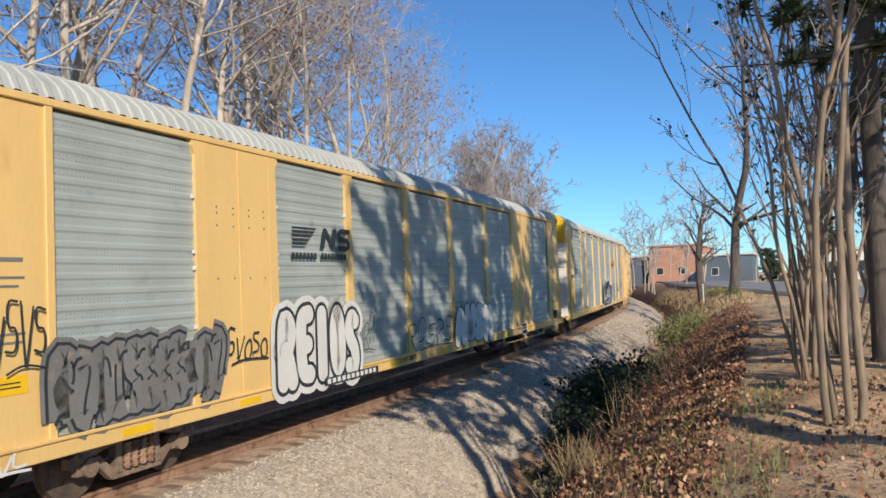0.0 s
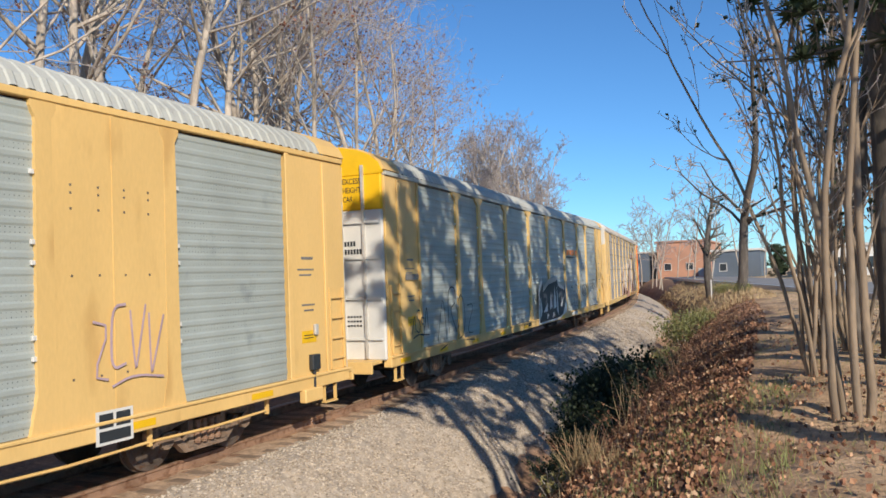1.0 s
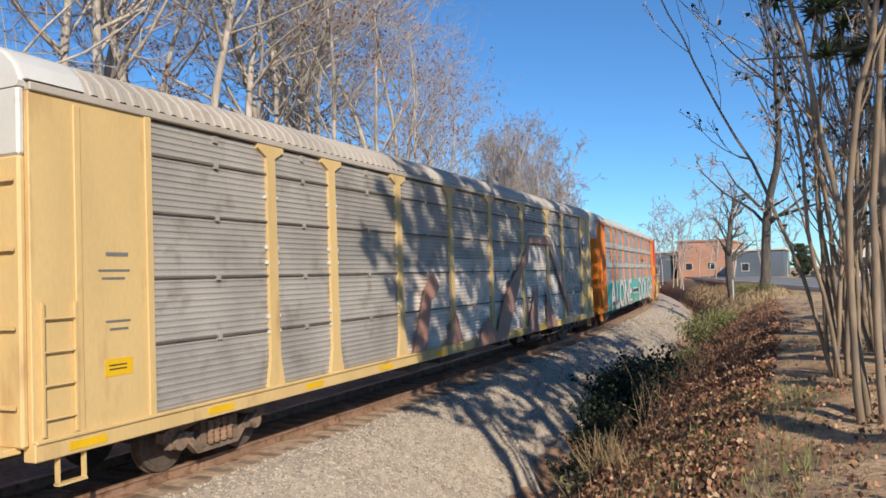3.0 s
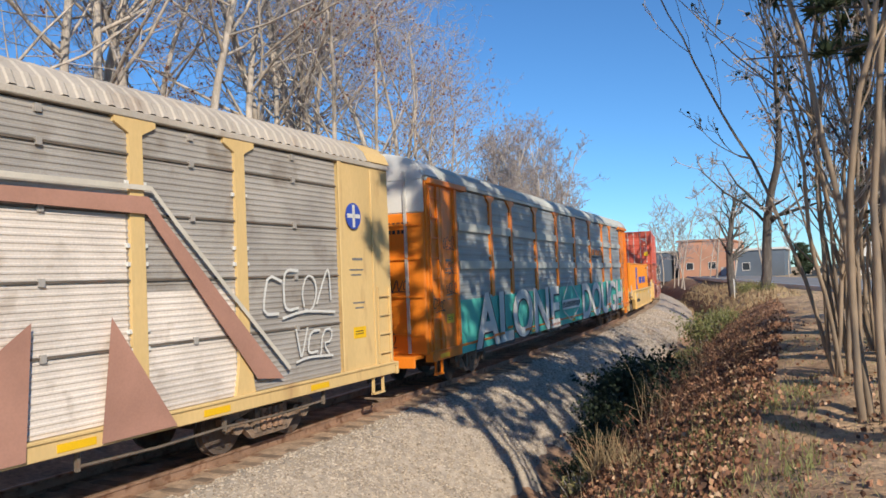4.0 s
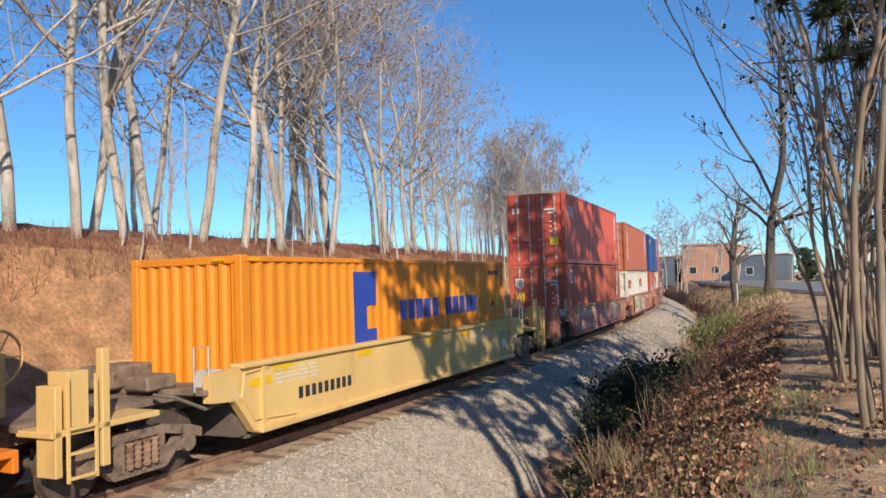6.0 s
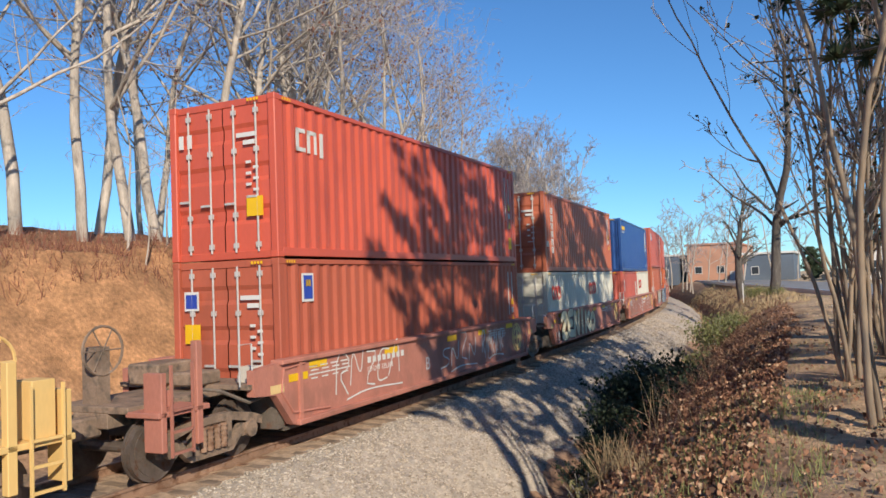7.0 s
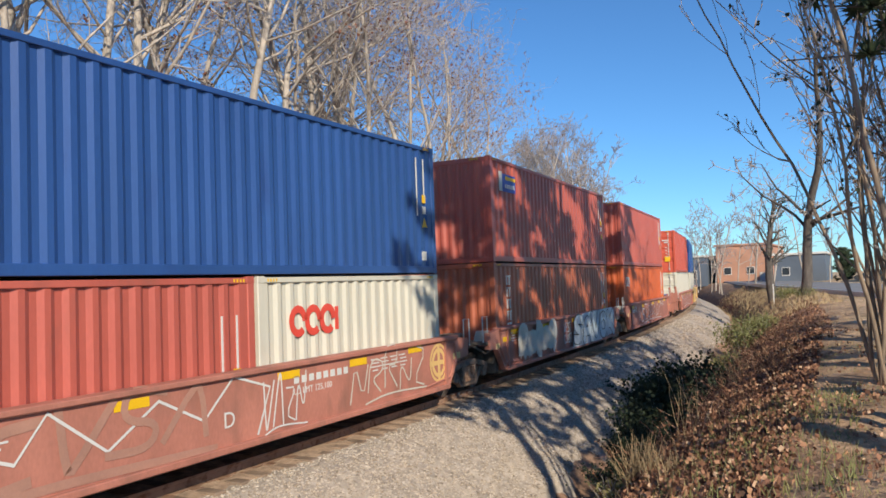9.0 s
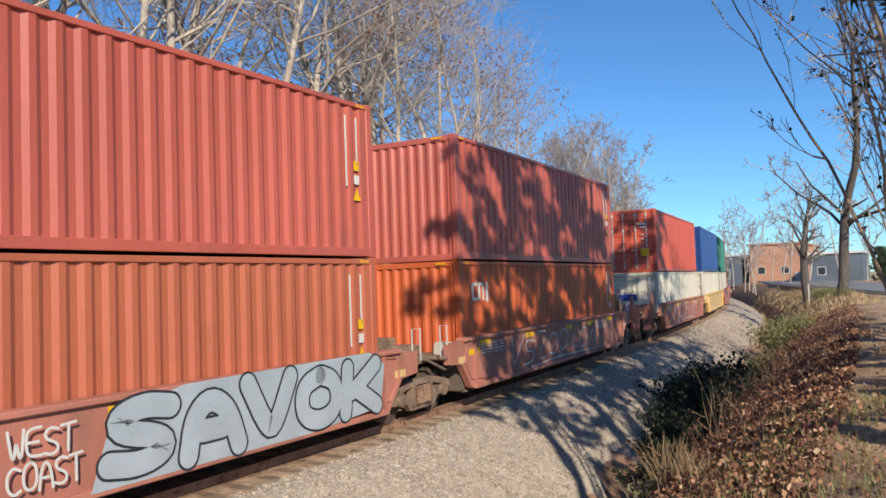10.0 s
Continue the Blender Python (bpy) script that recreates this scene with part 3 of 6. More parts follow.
def truck(parent, y):
    """A two-axle freight truck under a car: cast side frames with springs, bolster and rolling wheelsets."""
    hub = new("truck")
    hub.parent, hub.matrix_basis = parent, pose(0, y, 0)
    tagged(hub, "dusty cast steel two-axle truck")
    if "side" not in _truck:
        bm = bmesh.new()
        extrude_poly(bm, [(-1.18, 0.62), (-0.95, 0.70), (-0.42, 0.80), (0.42, 0.80), (0.95, 0.70), (1.18, 0.62), (1.18, 0.48), (0.88, 0.57), (0.38, 0.68), (-0.38, 0.68), (-0.88, 0.57), (-1.18, 0.48)], "x", 0.97, 1.11)
        extrude_poly(bm, [(-0.84, 0.55), (-0.46, 0.19), (0.46, 0.19), (0.84, 0.55), (0.68, 0.57), (0.40, 0.29), (-0.40, 0.29), (-0.68, 0.57)], "x", 0.98, 1.10)
        for yy in (-0.36, 0.36):
            box(bm, 0.975, 1.125, yy - 0.055, yy + 0.055, 0.27, 0.70)
        for yy in (-0.87, 0.87):
            box(bm, 0.98, 1.09, yy - 0.17, yy + 0.17, 0.36, 0.56)
        for yy in (-0.87, 0.87):
            disc(bm, 1.08, 1.16, yy, WHEEL_R, 0.13, 12)
        _truck["side"] = bm
        bm2 = bmesh.new()
        for yy in (-0.22, -0.08, 0.08, 0.22):
            tube(bm2, [(1.125, yy, 0.30), (1.125, yy, 0.66)], [0.05, 0.05], 8)
            for k in range(5):
                tube(bm2, [(1.125, yy, 0.33 + k * 0.075), (1.125, yy, 0.355 + k * 0.075)], [0.066, 0.066], 8)
        a = part("side_frame", bm, "truckm", hub)
        s = part("spring_nest", bm2, "rail", hub)
        bol = part("bolster", boxes((-0.95, 0.95, -0.2, 0.2, 0.45, 0.72), (-0.2, 0.2, -0.3, 0.3, 0.72, 0.86)), "dark", hub)
        again(a, pose(0, 0, 0, 0, 0, 180), hub)
        again(s, pose(0, 0, 0, 0, 0, 180), hub)
        bm3 = bmesh.new()
        for x in (-1, 1):
            disc(bm3, min(x * 0.70, x * 0.80), max(x * 0.70, x * 0.80), 0, 0, WHEEL_R, 28)
            disc(bm3, min(x * 0.66, x * 0.70), max(x * 0.66, x * 0.70), 0, 0, WHEEL_R + 0.025, 28)
            disc(bm3, min(x * 0.80, x * 0.812), max(x * 0.80, x * 0.812), 0, 0, WHEEL_R * 0.82, 24)
            for k in range(3):
                a0 = k * 2.094
                disc(bm3, min(x * 0.812, x * 0.82), max(x * 0.812, x * 0.82), 0.22 * math.cos(a0), 0.22 * math.sin(a0), 0.04, 8)
        disc(bm3, -1.0, 1.0, 0, 0, 0.085, 12)
        w = part("wheelset", bm3, "wheelm", hub)
        w.matrix_basis = pose(0, -0.87, WHEEL_R)
        w2 = again(w, pose(0, 0.87, WHEEL_R), hub)
        _truck.update(side=a, springs=s, bolster=bol, wheel=w)
    else:
        for k in ("side", "springs"):
            again(_truck[k], Matrix(), hub)
            again(_truck[k], pose(0, 0, 0, 0, 0, 180), hub)
        again(_truck["bolster"], Matrix(), hub)
        w = again(_truck["wheel"], pose(0, -0.87, WHEEL_R), hub)
        w2 = again(_truck["wheel"], pose(0, 0.87, WHEEL_R), hub)
    wheelsets.extend([(w, -0.87), (w2, 0.87)])
    return hub


def both(ob, parent):
    """The same part on the far side, turned half round."""
    again(ob, pose(0, 0, 0, 0, 0, 180) @ ob.matrix_basis, parent)


def ladder(parent, x, y, z0, z1, width, material, n=7, label=""):
    bm = boxes((x, x + 0.04, y - width / 2 - 0.03, y - width / 2, z0, z1), (x, x + 0.04, y + width / 2, y + width / 2 + 0.03, z0, z1))
    for i in range(n):
        z = z0 + (i + 0.5) * (z1 - z0) / n
        tube(bm, [(x + 0.03, y - width / 2, z), (x + 0.03, y + width / 2, z)], [0.016, 0.016], 6)
    return part("ladder", bm, material, parent, label)


HALF = 13.75
POSTS = [-9.2, -7.3, -4.55, -1.65, 1.25, 4.25, 7.1, 9.15]
moving = []


def corrugated(y0, y1, z0, z1, pitch, depth, x):
    """A screen panel with horizontal ridges that faces +x."""
    bm = bmesh.new()
    prof, z = [], z0
    while z < z1 - 1e-6:
        for dz, dx in ((0, 0), (0.45, 0), (0.6, depth), (0.85, depth)):
            if z + dz * pitch < z1:
                prof.append((z + dz * pitch, dx))
        z += pitch
    prof.append((z1, 0))
    ys = [y0, y1]
    rows = [[bm.verts.new((x + d, y, zz)) for y in ys] for zz, d in prof]
    for a, b in zip(rows, rows[1:]):
        bm.faces.new((a[0], a[1], b[1], b[0]))
    back = [bm.verts.new((x - 0.03, y, zz)) for zz in (z0, z1) for y in ys]
    bm.faces.new((back[0], back[2], back[3], back[1]))
    return bm


def autorack(s7, name_label, paint, screen, roofing, ends, style, end_top="bright", end_low="white"):
    """A covered auto-carrier car: roof, screens between posts, end doors, sills, trucks."""
    car = tagged(new("autorack_car"), name_label, "railway car", "train cars")
    moving.append((car, s7, 9.9))
    X = 1.47
    part("body_core", boxes((-1.40, 1.40, -HALF + 0.1, HALF - 0.1, 1.0, 5.06)), "dark", car)
    part("underframe", boxes((-1.2, 1.2, -HALF + 0.3, HALF - 0.3, 0.95, 1.04), (-0.3, 0.3, -HALF + 0.2, HALF - 0.2, 0.62, 0.95), (-1.1, 1.1, -3.5, -2.9, 0.55, 0.95), (0.4, 1.0, -1.5, 0.2, 0.5, 0.95), (-1.1, 1.1, 2.9, 3.5, 0.55, 0.95), bevel=0.02), "dark", car)
    sill = part("side_sill", boxes((1.33, 1.53, -HALF, HALF, 0.78, 1.02), (1.50, 1.56, -HALF, HALF, 0.98, 1.03), bevel=0.012), paint, car)
    both(sill, car)
    fine = style == "old"
    edges = [-11.92] + POSTS + [11.92]
    bays = list(zip(edges, edges[1:]))
    wide = (1, 7) if style == "wide" else ()
    for i, (a, b) in enumerate(bays):
        if i in wide:
            p = part("steel_panel", boxes((1.38, X + 0.035, a + 0.1, b - 0.1, 1.0, 5.06), (X + 0.035, X + 0.043, (a + b) / 2 - 0.02, (a + b) / 2 + 0.02, 1.0, 5.06)), paint, car, "plain painted steel panel")
            dots = [(a + 0.35 + k * 0.42, a + 0.38 + k * 0.42, z, z + 0.03) for k in range(4) for z in (1.6, 2.9, 3.75, 3.95, 4.05)]
            bars(dots, X + 0.036, "dark", p, "rivets")
        else:
            p = part("screen_panel", corrugated(a + 0.06, b - 0.06, 1.03, 5.03, 0.09 if fine else 0.2, 0.012 if fine else 0.011, X - 0.02), screen, car)
            if fine:
                part("seam", boxes(*[(X - 0.02, X + 0.02, a + 0.06, b - 0.06, z, z + 0.025) for z in (1.95, 2.85, 3.75, 4.55)]), "dark", p)
                part("clip", boxes(*[(X - 0.02, X + 0.035, (a + b) / 2 - 0.04, (a + b) / 2 + 0.04, z - 0.04, z + 0.06) for z in (1.95, 2.85, 3.75, 4.55, 4.95)]), "galv_old", p)
        both(p, car)
    for y in POSTS:
        t = 0.22 if style != "wide" else 0.05
        outline = [(y - 0.13, 1.0), (y - 0.24, 0.95), (y + 0.24, 0.95), (y + 0.13, 1.5), (y + 0.11, 4.85), (y + 0.13 + t, 4.98), (y + 0.13 + t, 5.06), (y - 0.13 - t, 5.06), (y - 0.13 - t, 4.98), (y - 0.11, 4.85), (y - 0.13, 1.5)]
        p = part("post", extrude_poly(bmesh.new(), [outline[1], outline[2]] + outline[3:], "x", 1.36, X + 0.04), paint, car)
        both(p, car)
        for z in (1.9, 2.15, 3.05, 3.3, 4.15):
            for d in (-0.15, 0.15):
                if "clip" not in _truck:
                    _truck["clip"] = part("bracket", boxes((-0.01, 0.03, -0.03, 0.03, 0, 0.06), bevel=0.006), "white", p)
                    _truck["clip"].matrix_basis = pose(X, y + d, z)
                else:
                    again(_truck["clip"], pose(X, y + d, z), p)
    # end panels with ladder, door edge and placards
    for sgn in (-1, 1):
        a, b = sorted((sgn * 11.92, sgn * HALF))
        p = part("end_panel", boxes((1.36, X + 0.02, a, b, 1.0, 5.06), bevel=0.01), paint, car)
        part("edge_strip", boxes((X + 0.02, X + 0.05, sgn * 11.95 - 0.06, sgn * 11.95 + 0.06, 1.0, 5.06), bevel=0.008), paint, p)
        part("edge_strip", boxes((X + 0.02, X + 0.045, sgn * 13.1 - 0.05, sgn * 13.1 + 0.05, 1.0, 5.0), bevel=0.008), paint, p)
        both(p, car)
        lad = ladder(car, X + 0.03, sgn * 13.4, 1.05, 4.9 if style == "orange" else 2.6, 0.42, paint, 8 if style == "orange" else 4)
        both(lad, car)
        st = part("step", boxes((1.40, 1.46, sgn * 13.2 - 0.2, sgn * 13.2 - 0.17, 0.45, 0.8), (1.40, 1.46, sgn * 13.2 + 0.17, sgn * 13.2 + 0.2, 0.45, 0.8), (1.38, 1.48, sgn * 13.2 - 0.2, sgn * 13.2 + 0.2, 0.43, 0.46)), paint, car)
        both(st, car)
        bars([(sgn * 12.5 - 0.18, sgn * 12.5 + 0.18, 3.15, 3.2), (sgn * 12.5 - 0.3, sgn * 12.5 + 0.2, 2.95, 2.98), (sgn * 12.5 - 0.25, sgn * 12.5 + 0.12, 2.85, 2.88), (sgn * 12.5 - 0.2, sgn * 12.5 + 0.2, 2.3, 2.33), (sgn * 12.5 - 0.14, sgn * 12.5 + 0.16, 2.2, 2.23)], X + 0.021, "greyspray", p, "stencil")
        plac = bars([(sgn * 12.5 - 0.22, sgn * 12.5 + 0.22, 1.62, 1.84)], X + 0.021, "bright", p, "placard", "bright yellow placard")
        bars([(sgn * 12.5 - 0.16, sgn * 12.5 + 0.12, 1.70 + k * 0.05, 1.715 + k * 0.05) for k in range(2)], X + 0.027, "ink", p, "placard_print")
    top = part("top_rail", boxes((1.36, X + 0.06, -HALF, HALF, 5.06, 5.16), bevel=0.012), paint if style == "wide" else roofing, car)
    both(top, car)
    # ribbed roof
    arch = [(1.52, 5.16), (1.42, 5.36), (1.22, 5.53), (0.9, 5.66), (0.45, 5.75), (0, 5.78)]
    arch = arch + [(-x, z) for x, z in arch[-2::-1]]
    bm = bmesh.new()
    ys, y = [], -HALF + 0.75
    while y < HALF - 0.75:
        ys += [(y, 0), (y + 0.10, 0), (y + 0.13, 0.015), (y + 0.20, 0.015), (y + 0.23, 0)]
        y += 0.23
    rows = [[bm.verts.new((x * (1 + d * 0.4), yy, z + d)) for x, z in arch] for yy, d in ys]
    for a, b in zip(rows, rows[1:]):
        for k in range(len(arch) - 1):
            bm.faces.new((a[k], b[k], b[k + 1], a[k + 1]))
    part("roof", bm, roofing, car, "ribbed galvanised roof")
    for sgn in (-1, 1):
        a, b = sorted((sgn * (HALF - 0.76), sgn * (HALF + 0.05)))
        cap = extrude_poly(bmesh.new(), [(x * 1.01, z + 0.02) for x, z in arch], "y", a, b)
        part("roof_end", cap, ends[1] if sgn < 0 else ends[0], car, "smooth painted roof end cap")
    # end doors
    for sgn in (-1, 1):
        y = sgn * HALF
        a, b = sorted((y, y + sgn * 0.1))
        low = part("end_door", boxes((-1.45, -0.01, a, b, 0.95, 4.3), (0.01, 1.45, a, b, 0.95, 4.3), bevel=0.03), end_low, car)
        upper = part("end_door_top", boxes((-1.45, -0.01, a, b, 4.3, 5.1), (0.01, 1.45, a, b, 4.3, 5.1), bevel=0.03), end_top, car)
        gable = extrude_poly(bmesh.new(), [(1.45, 5.1)] + [(x * 0.97, z) for x, z in arch] + [(-1.45, 5.1)], "y", a, b)
        part("end_gable", gable, end_top, car)
        a, b = sorted((y + sgn * 0.1, y + sgn * 0.16))
        part("door_bar", boxes(*[(x - 0.03, x + 0.03, a, b, 1.0, 5.3) for x in (-1.0, -0.45, 0.45, 1.0)]), "steel", low, "pale vertical locking bars")
        part("door_rib", boxes(*[(-1.4, 1.4, a - 0.02 * (sgn > 0), b - 0.03, z, z + 0.05) for z in (1.4, 2.3, 3.2, 4.0)]), end_low, low)
        a, b = sorted((y, y + sgn * 0.55))
        part("end_platform", boxes((-1.3, 1.3, a, b, 0.88, 0.96), (-1.3, 1.3, min(a, b) if sgn < 0 else b - 0.08, max(a, b) if sgn > 0 else a + 0.08, 0.7, 0.9), bevel=0.01), paint, car)
        a, b = sorted((y + sgn * 0.3, y + sgn * 0.95))
        part("coupler", boxes((-0.14, 0.14, a, b, 0.68, 0.98), (-0.2, 0.25, sgn * (HALF + 0.75) - 0.14, sgn * (HALF + 0.75) + 0.14, 0.66, 1.0), bevel=0.03), "truckm", car)
        hose = bmesh.new()
        tube(hose, [(0.35, y + sgn * 0.45, 0.85), (0.38, y + sgn * 0.7, 0.5), (0.3, y + sgn * 0.95, 0.42)], [0.03] * 3, 6)
        part("air_hose", hose, "ink", car)
    # yellow reflectors along the sill and a hanging brake pipe
    for y in (-13.3, -10.9, -8.4, -5.7, -2.9, 0.1, 3.0, 5.8, 8.2, 10.8):
        bars([(y, y + 0.55, 0.83, 0.93)], 1.532, "bright", car, "reflector", "bright yellow reflector strip")
    pipe = bmesh.new()
    for k in range(7, 10):
        yy = -12 + k * 2.6
        box(pipe, 1.30, 1.36, yy, yy + 0.05, 0.5, 0.8)
    for k in range(7, 9):
        yy = -12 + k * 2.6
        tube(pipe, [(1.33, yy, 0.56), (1.33, yy + 1.3, 0.53), (1.33, yy + 2.65, 0.56)], [0.022] * 3, 6)
    part("brake_pipe", pipe, paint if style == "wide" else "dark", car)
    for y in (-10.2, 10.2):
        truck(car, y)
    return car


car_a = autorack(-115.35, "yellow auto-carrier car with grey-green screens and graffiti", "yellow", "galv", "roof", ("yellow", "yellow"), "wide")
car_b = autorack(-86.1, "yellow auto-carrier car with ribbed grey-green screens and sprayed tags", "yellow", "galv", "roof", ("yellow", "yellow"), "post")
car_c = autorack(-57.0, "weathered cream and yellow auto-carrier car with brown and pale graffiti", "cream", "galv_old", "roof_old", ("cream", "white"), "old", "white", "cream")
car_d = autorack(-27.75, "orange auto-carrier car with grey screens and teal lettered graffiti", "orange", "galv_grey", "roof", ("roof", "white"), "orange", "white", "orange")

def slanted_emblem(car, x):
    """Four slanted orange blocks over a tapered dark line."""
    for k in range(4):
        y = 4.5 + 0.58 * k
        flat_shape("emblem_block", [(y, 3.52), (y + 0.43, 3.52), (y + 0.54, 3.77), (y + 0.11, 3.77)], x + 0.0005 * k, "orange", car, "slanted orange emblem block on the screen")
    flat_shape("emblem_line", [(4.4, 3.40), (5.6, 3.40), (6.95, 3.475), (4.45, 3.475)], x, "ink", car, "tapered dark emblem line")


# painted marks of the first car
XW = 1.517
fat_word("REIOS", -7.35, -4.4, 0.80, 2.40, 1.565, car_a, "white", "ink", 0.34, 0.07, "white", 17, "white bubble graffiti letter with dark outline")
bars([(-5.85, -3.6, 0.80, 0.95)], 1.585, "ink", car_a, "number_board", "black board with worn white digits")
bars([(-5.75 + k * 0.19, -5.63 + k * 0.19, 0.83, 0.92) for k in range(11)], 1.591, "white", car_a, "number_bars")
scrawl(18, -4.35, -3.6, 1.3, 2.05, XW + 0.02, 0.03, "ink", car_a, 3, "thin black tag")
stroke_piece(4, -11.95, -8.8, 1.08, 2.1, XW + 0.02, car_a, "greyspray", "ink", 11, 0.3, "greyspray", "dark grey sprayed bubble graffiti over the screen")
scrawl(5, -8.7, -7.6, 1.55, 2.05, XW + 0.02, 0.05, "ink", car_a, 5, "small black tag")
scrawl(6, -12.8, -12.05, 1.9, 2.7, XW + 0.03, 0.04, "ink", car_a, 4, "thin black tag")
scrawl(7, -13.0, -12.3, 0.75, 1.0, 1.54, 0.05, "white", car_a, 3, "small white tag on the sill")
scrawl(8, -1.9, 1.1, 1.05, 1.9, XW, 0.045, "ink", car_a, 5, "black outline tag")
fat_word("AWSH", 1.2, 4.35, 0.84, 2.08, 1.565, car_a, "white", "ink", 0.42, 0.035, None, 5, "solid white bubble graffiti letter")
scrawl(9, 7.7, 8.9, 1.5, 2.4, XW + 0.02, 0.045, "violet", car_a, 4, "faded violet tag")
for k in range(5):
    z = 3.52 + 0.075 * k
    flat_shape("emblem_stripe", [(-6.72, z), (-6.28 + 0.09 * k, z), (-6.22 + 0.09 * k, z + 0.045), (-6.72, z + 0.045)], XW + 0.002, "ink", car_a, "black emblem stripe on the screen")
flat_shape("emblem_block", [(-5.75, 3.48), (-5.6, 3.48), (-5.5, 3.75), (-5.3, 3.48), (-5.2, 3.48), (-5.1, 3.88), (-5.25, 3.88), (-5.32, 3.68), (-5.5, 3.88), (-5.62, 3.88)], XW + 0.002, "ink", car_a, "black emblem block on the screen")
ring = bmesh.new()
ribbon(ring, smooth([(-4.55, 3.84), (-5.0, 3.86), (-5.02, 3.7), (-4.62, 3.66), (-4.6, 3.5), (-5.05, 3.5)]), 0.1, XW + 0.002)
part("emblem_curve", ring, "ink", car_a)
bars([(-6.75 + 0.128 * k, -6.66 + 0.128 * k, 3.26, 3.38) for k in range(16) if k != 7], XW, "ink", car_a, "emblem_word")
wall_text("LD LMT 80000", 0.12, -2.45, 0.86, 1.535, "ink", car_a)
bars([(7.75, 8.35, 0.72, 1.16)], 1.536, "white", car_a, "placard_frame", "white framed data plate on the sill")
bars([(7.80, 8.02, 0.94, 1.12), (8.07, 8.30, 0.94, 1.12), (7.80, 8.30, 0.76, 0.90)], 1.542, "ink", car_a, "placard_print")
part("brake_handle", boxes((1.5, 1.6, 12.45, 12.7, 1.12, 1.4), (1.5, 1.56, 12.55, 12.6, 0.6, 1.12), bevel=0.015), "ink", car_a, "black handbrake release box")
part("lamp_bracket", boxes((1.5, 1.56, 12.62, 12.72, 1.75, 1.95), bevel=0.01), "steel", car_a)
part("jacking_pad", boxes((1.45, 1.6, 12.2, 12.75, 0.55, 0.8), bevel=0.02), "yellow", car_a)
# second car
scrawl(21, -11.0, -8.2, 0.95, 2.3, XW + 0.02, 0.045, "ink", car_b, 4, "black outline scribble tag")
scrawl(22, -12.6, -11.6, 1.35, 1.9, XW + 0.02, 0.045, "ink", car_b, 4, "black scribble tag on yellow panel")
bars([(-12.85, -12.1, 2.7, 2.84)], XW + 0.006, "greyspray", car_b, "number_bar", "dark number bar")
SPIKES = [(-0.95, 0.82), (-0.85, 2.1), (-0.3, 2.62), (-0.2, 2.15), (0.55, 2.12), (0.72, 2.5), (0.95, 1.95), (1.35, 2.55), (1.55, 2.1), (2.0, 2.6), (2.3, 2.72), (2.5, 2.35), (3.6, 2.1), (3.85, 2.5), (3.95, 1.1), (2.6, 0.85)]
flat_shape("graffiti_outline", SPIKES, 1.566, "white", car_b, "white spiked edge of a graffiti piece")
flat_shape("graffiti_fill", [(1.5 + (y - 1.5) * 0.94, 1.6 + (z - 1.6) * (0.80 if z > 1.6 else 0.92)) for y, z in SPIKES], 1.569, "ink", car_b, "dark grey and black spiky graffiti")
for k, tri in enumerate((((-0.75, 1.0), (-0.6, 1.9), (-0.35, 1.3)), ((-0.2, 1.25), (0.5, 1.6), (0.45, 1.25)), ((0.3, 0.95), (0.75, 1.1), (0.4, 1.18)), ((0.85, 1.3), (1.05, 2.0), (1.25, 1.4)), ((1.5, 1.3), (1.75, 2.2), (1.95, 1.35)), ((2.35, 1.0), (2.15, 2.3), (2.05, 1.2)), ((2.7, 1.4), (3.3, 1.75), (3.0, 1.3)), ((3.1, 1.0), (3.7, 1.5), (3.8, 1.05)), ((1.2, 0.95), (1.7, 1.05), (1.4, 1.2)))):
    flat_shape("graffiti_slash", tri, 1.572 + 0.0004 * k, "white", car_b)
for k, st in enumerate((((-0.1, 1.9), (0.5, 1.85), (0.2, 1.5)), ((1.0, 1.8), (1.5, 1.9), (1.3, 1.3)), ((2.4, 1.8), (3.2, 1.95), (2.8, 1.5), (3.7, 1.8)))):
    bm = bmesh.new()
    ribbon(bm, smooth(list(st)), 0.16, 1.5702 + 0.0004 * k)
    part("graffiti_stroke", bm, "greyspray", car_b)
slanted_emblem(car_b, XW)
scrawl(24, 5.0, 7.0, 1.0, 2.0, XW + 0.02, 0.05, "ink", car_b, 4, "black scribble tag")
scrawl(25, 7.6, 8.6, 1.7, 2.05, XW + 0.02, 0.045, "ink", car_b, 5, "thin black tag in a ring", True)
scrawl(26, 9.5, 11.5, 1.1, 1.75, XW + 0.02, 0.05, "white", car_b, 6, "white sprayed tag")
scrawl(27, 10.2, 11.0, 1.95, 2.3, XW + 0.02, 0.04, "ink", car_b, 5, "thin black tag in a ring", True)
wall_text("LD LMT 60800", 0.12, -2.95, 0.86, 1.535, "ink", car_b)
bars([(5.0, 6.3, 0.84, 0.98)], 1.534, "white", car_b, "number_board")
for y in (-1.02, 0.5):
    for k, line in enumerate(("EXCESS", "HEIGHT", "CAR")):
        g = wall_text(line, 0.13, 0.0, 4.9 - 0.2 * k, 0.0, "ink", car_b, "end_lettering", width=0.45 if k < 2 else 0.24)
        g.matrix_basis = pose(y, -HALF - 0.105, 0, 0, 0, -90)
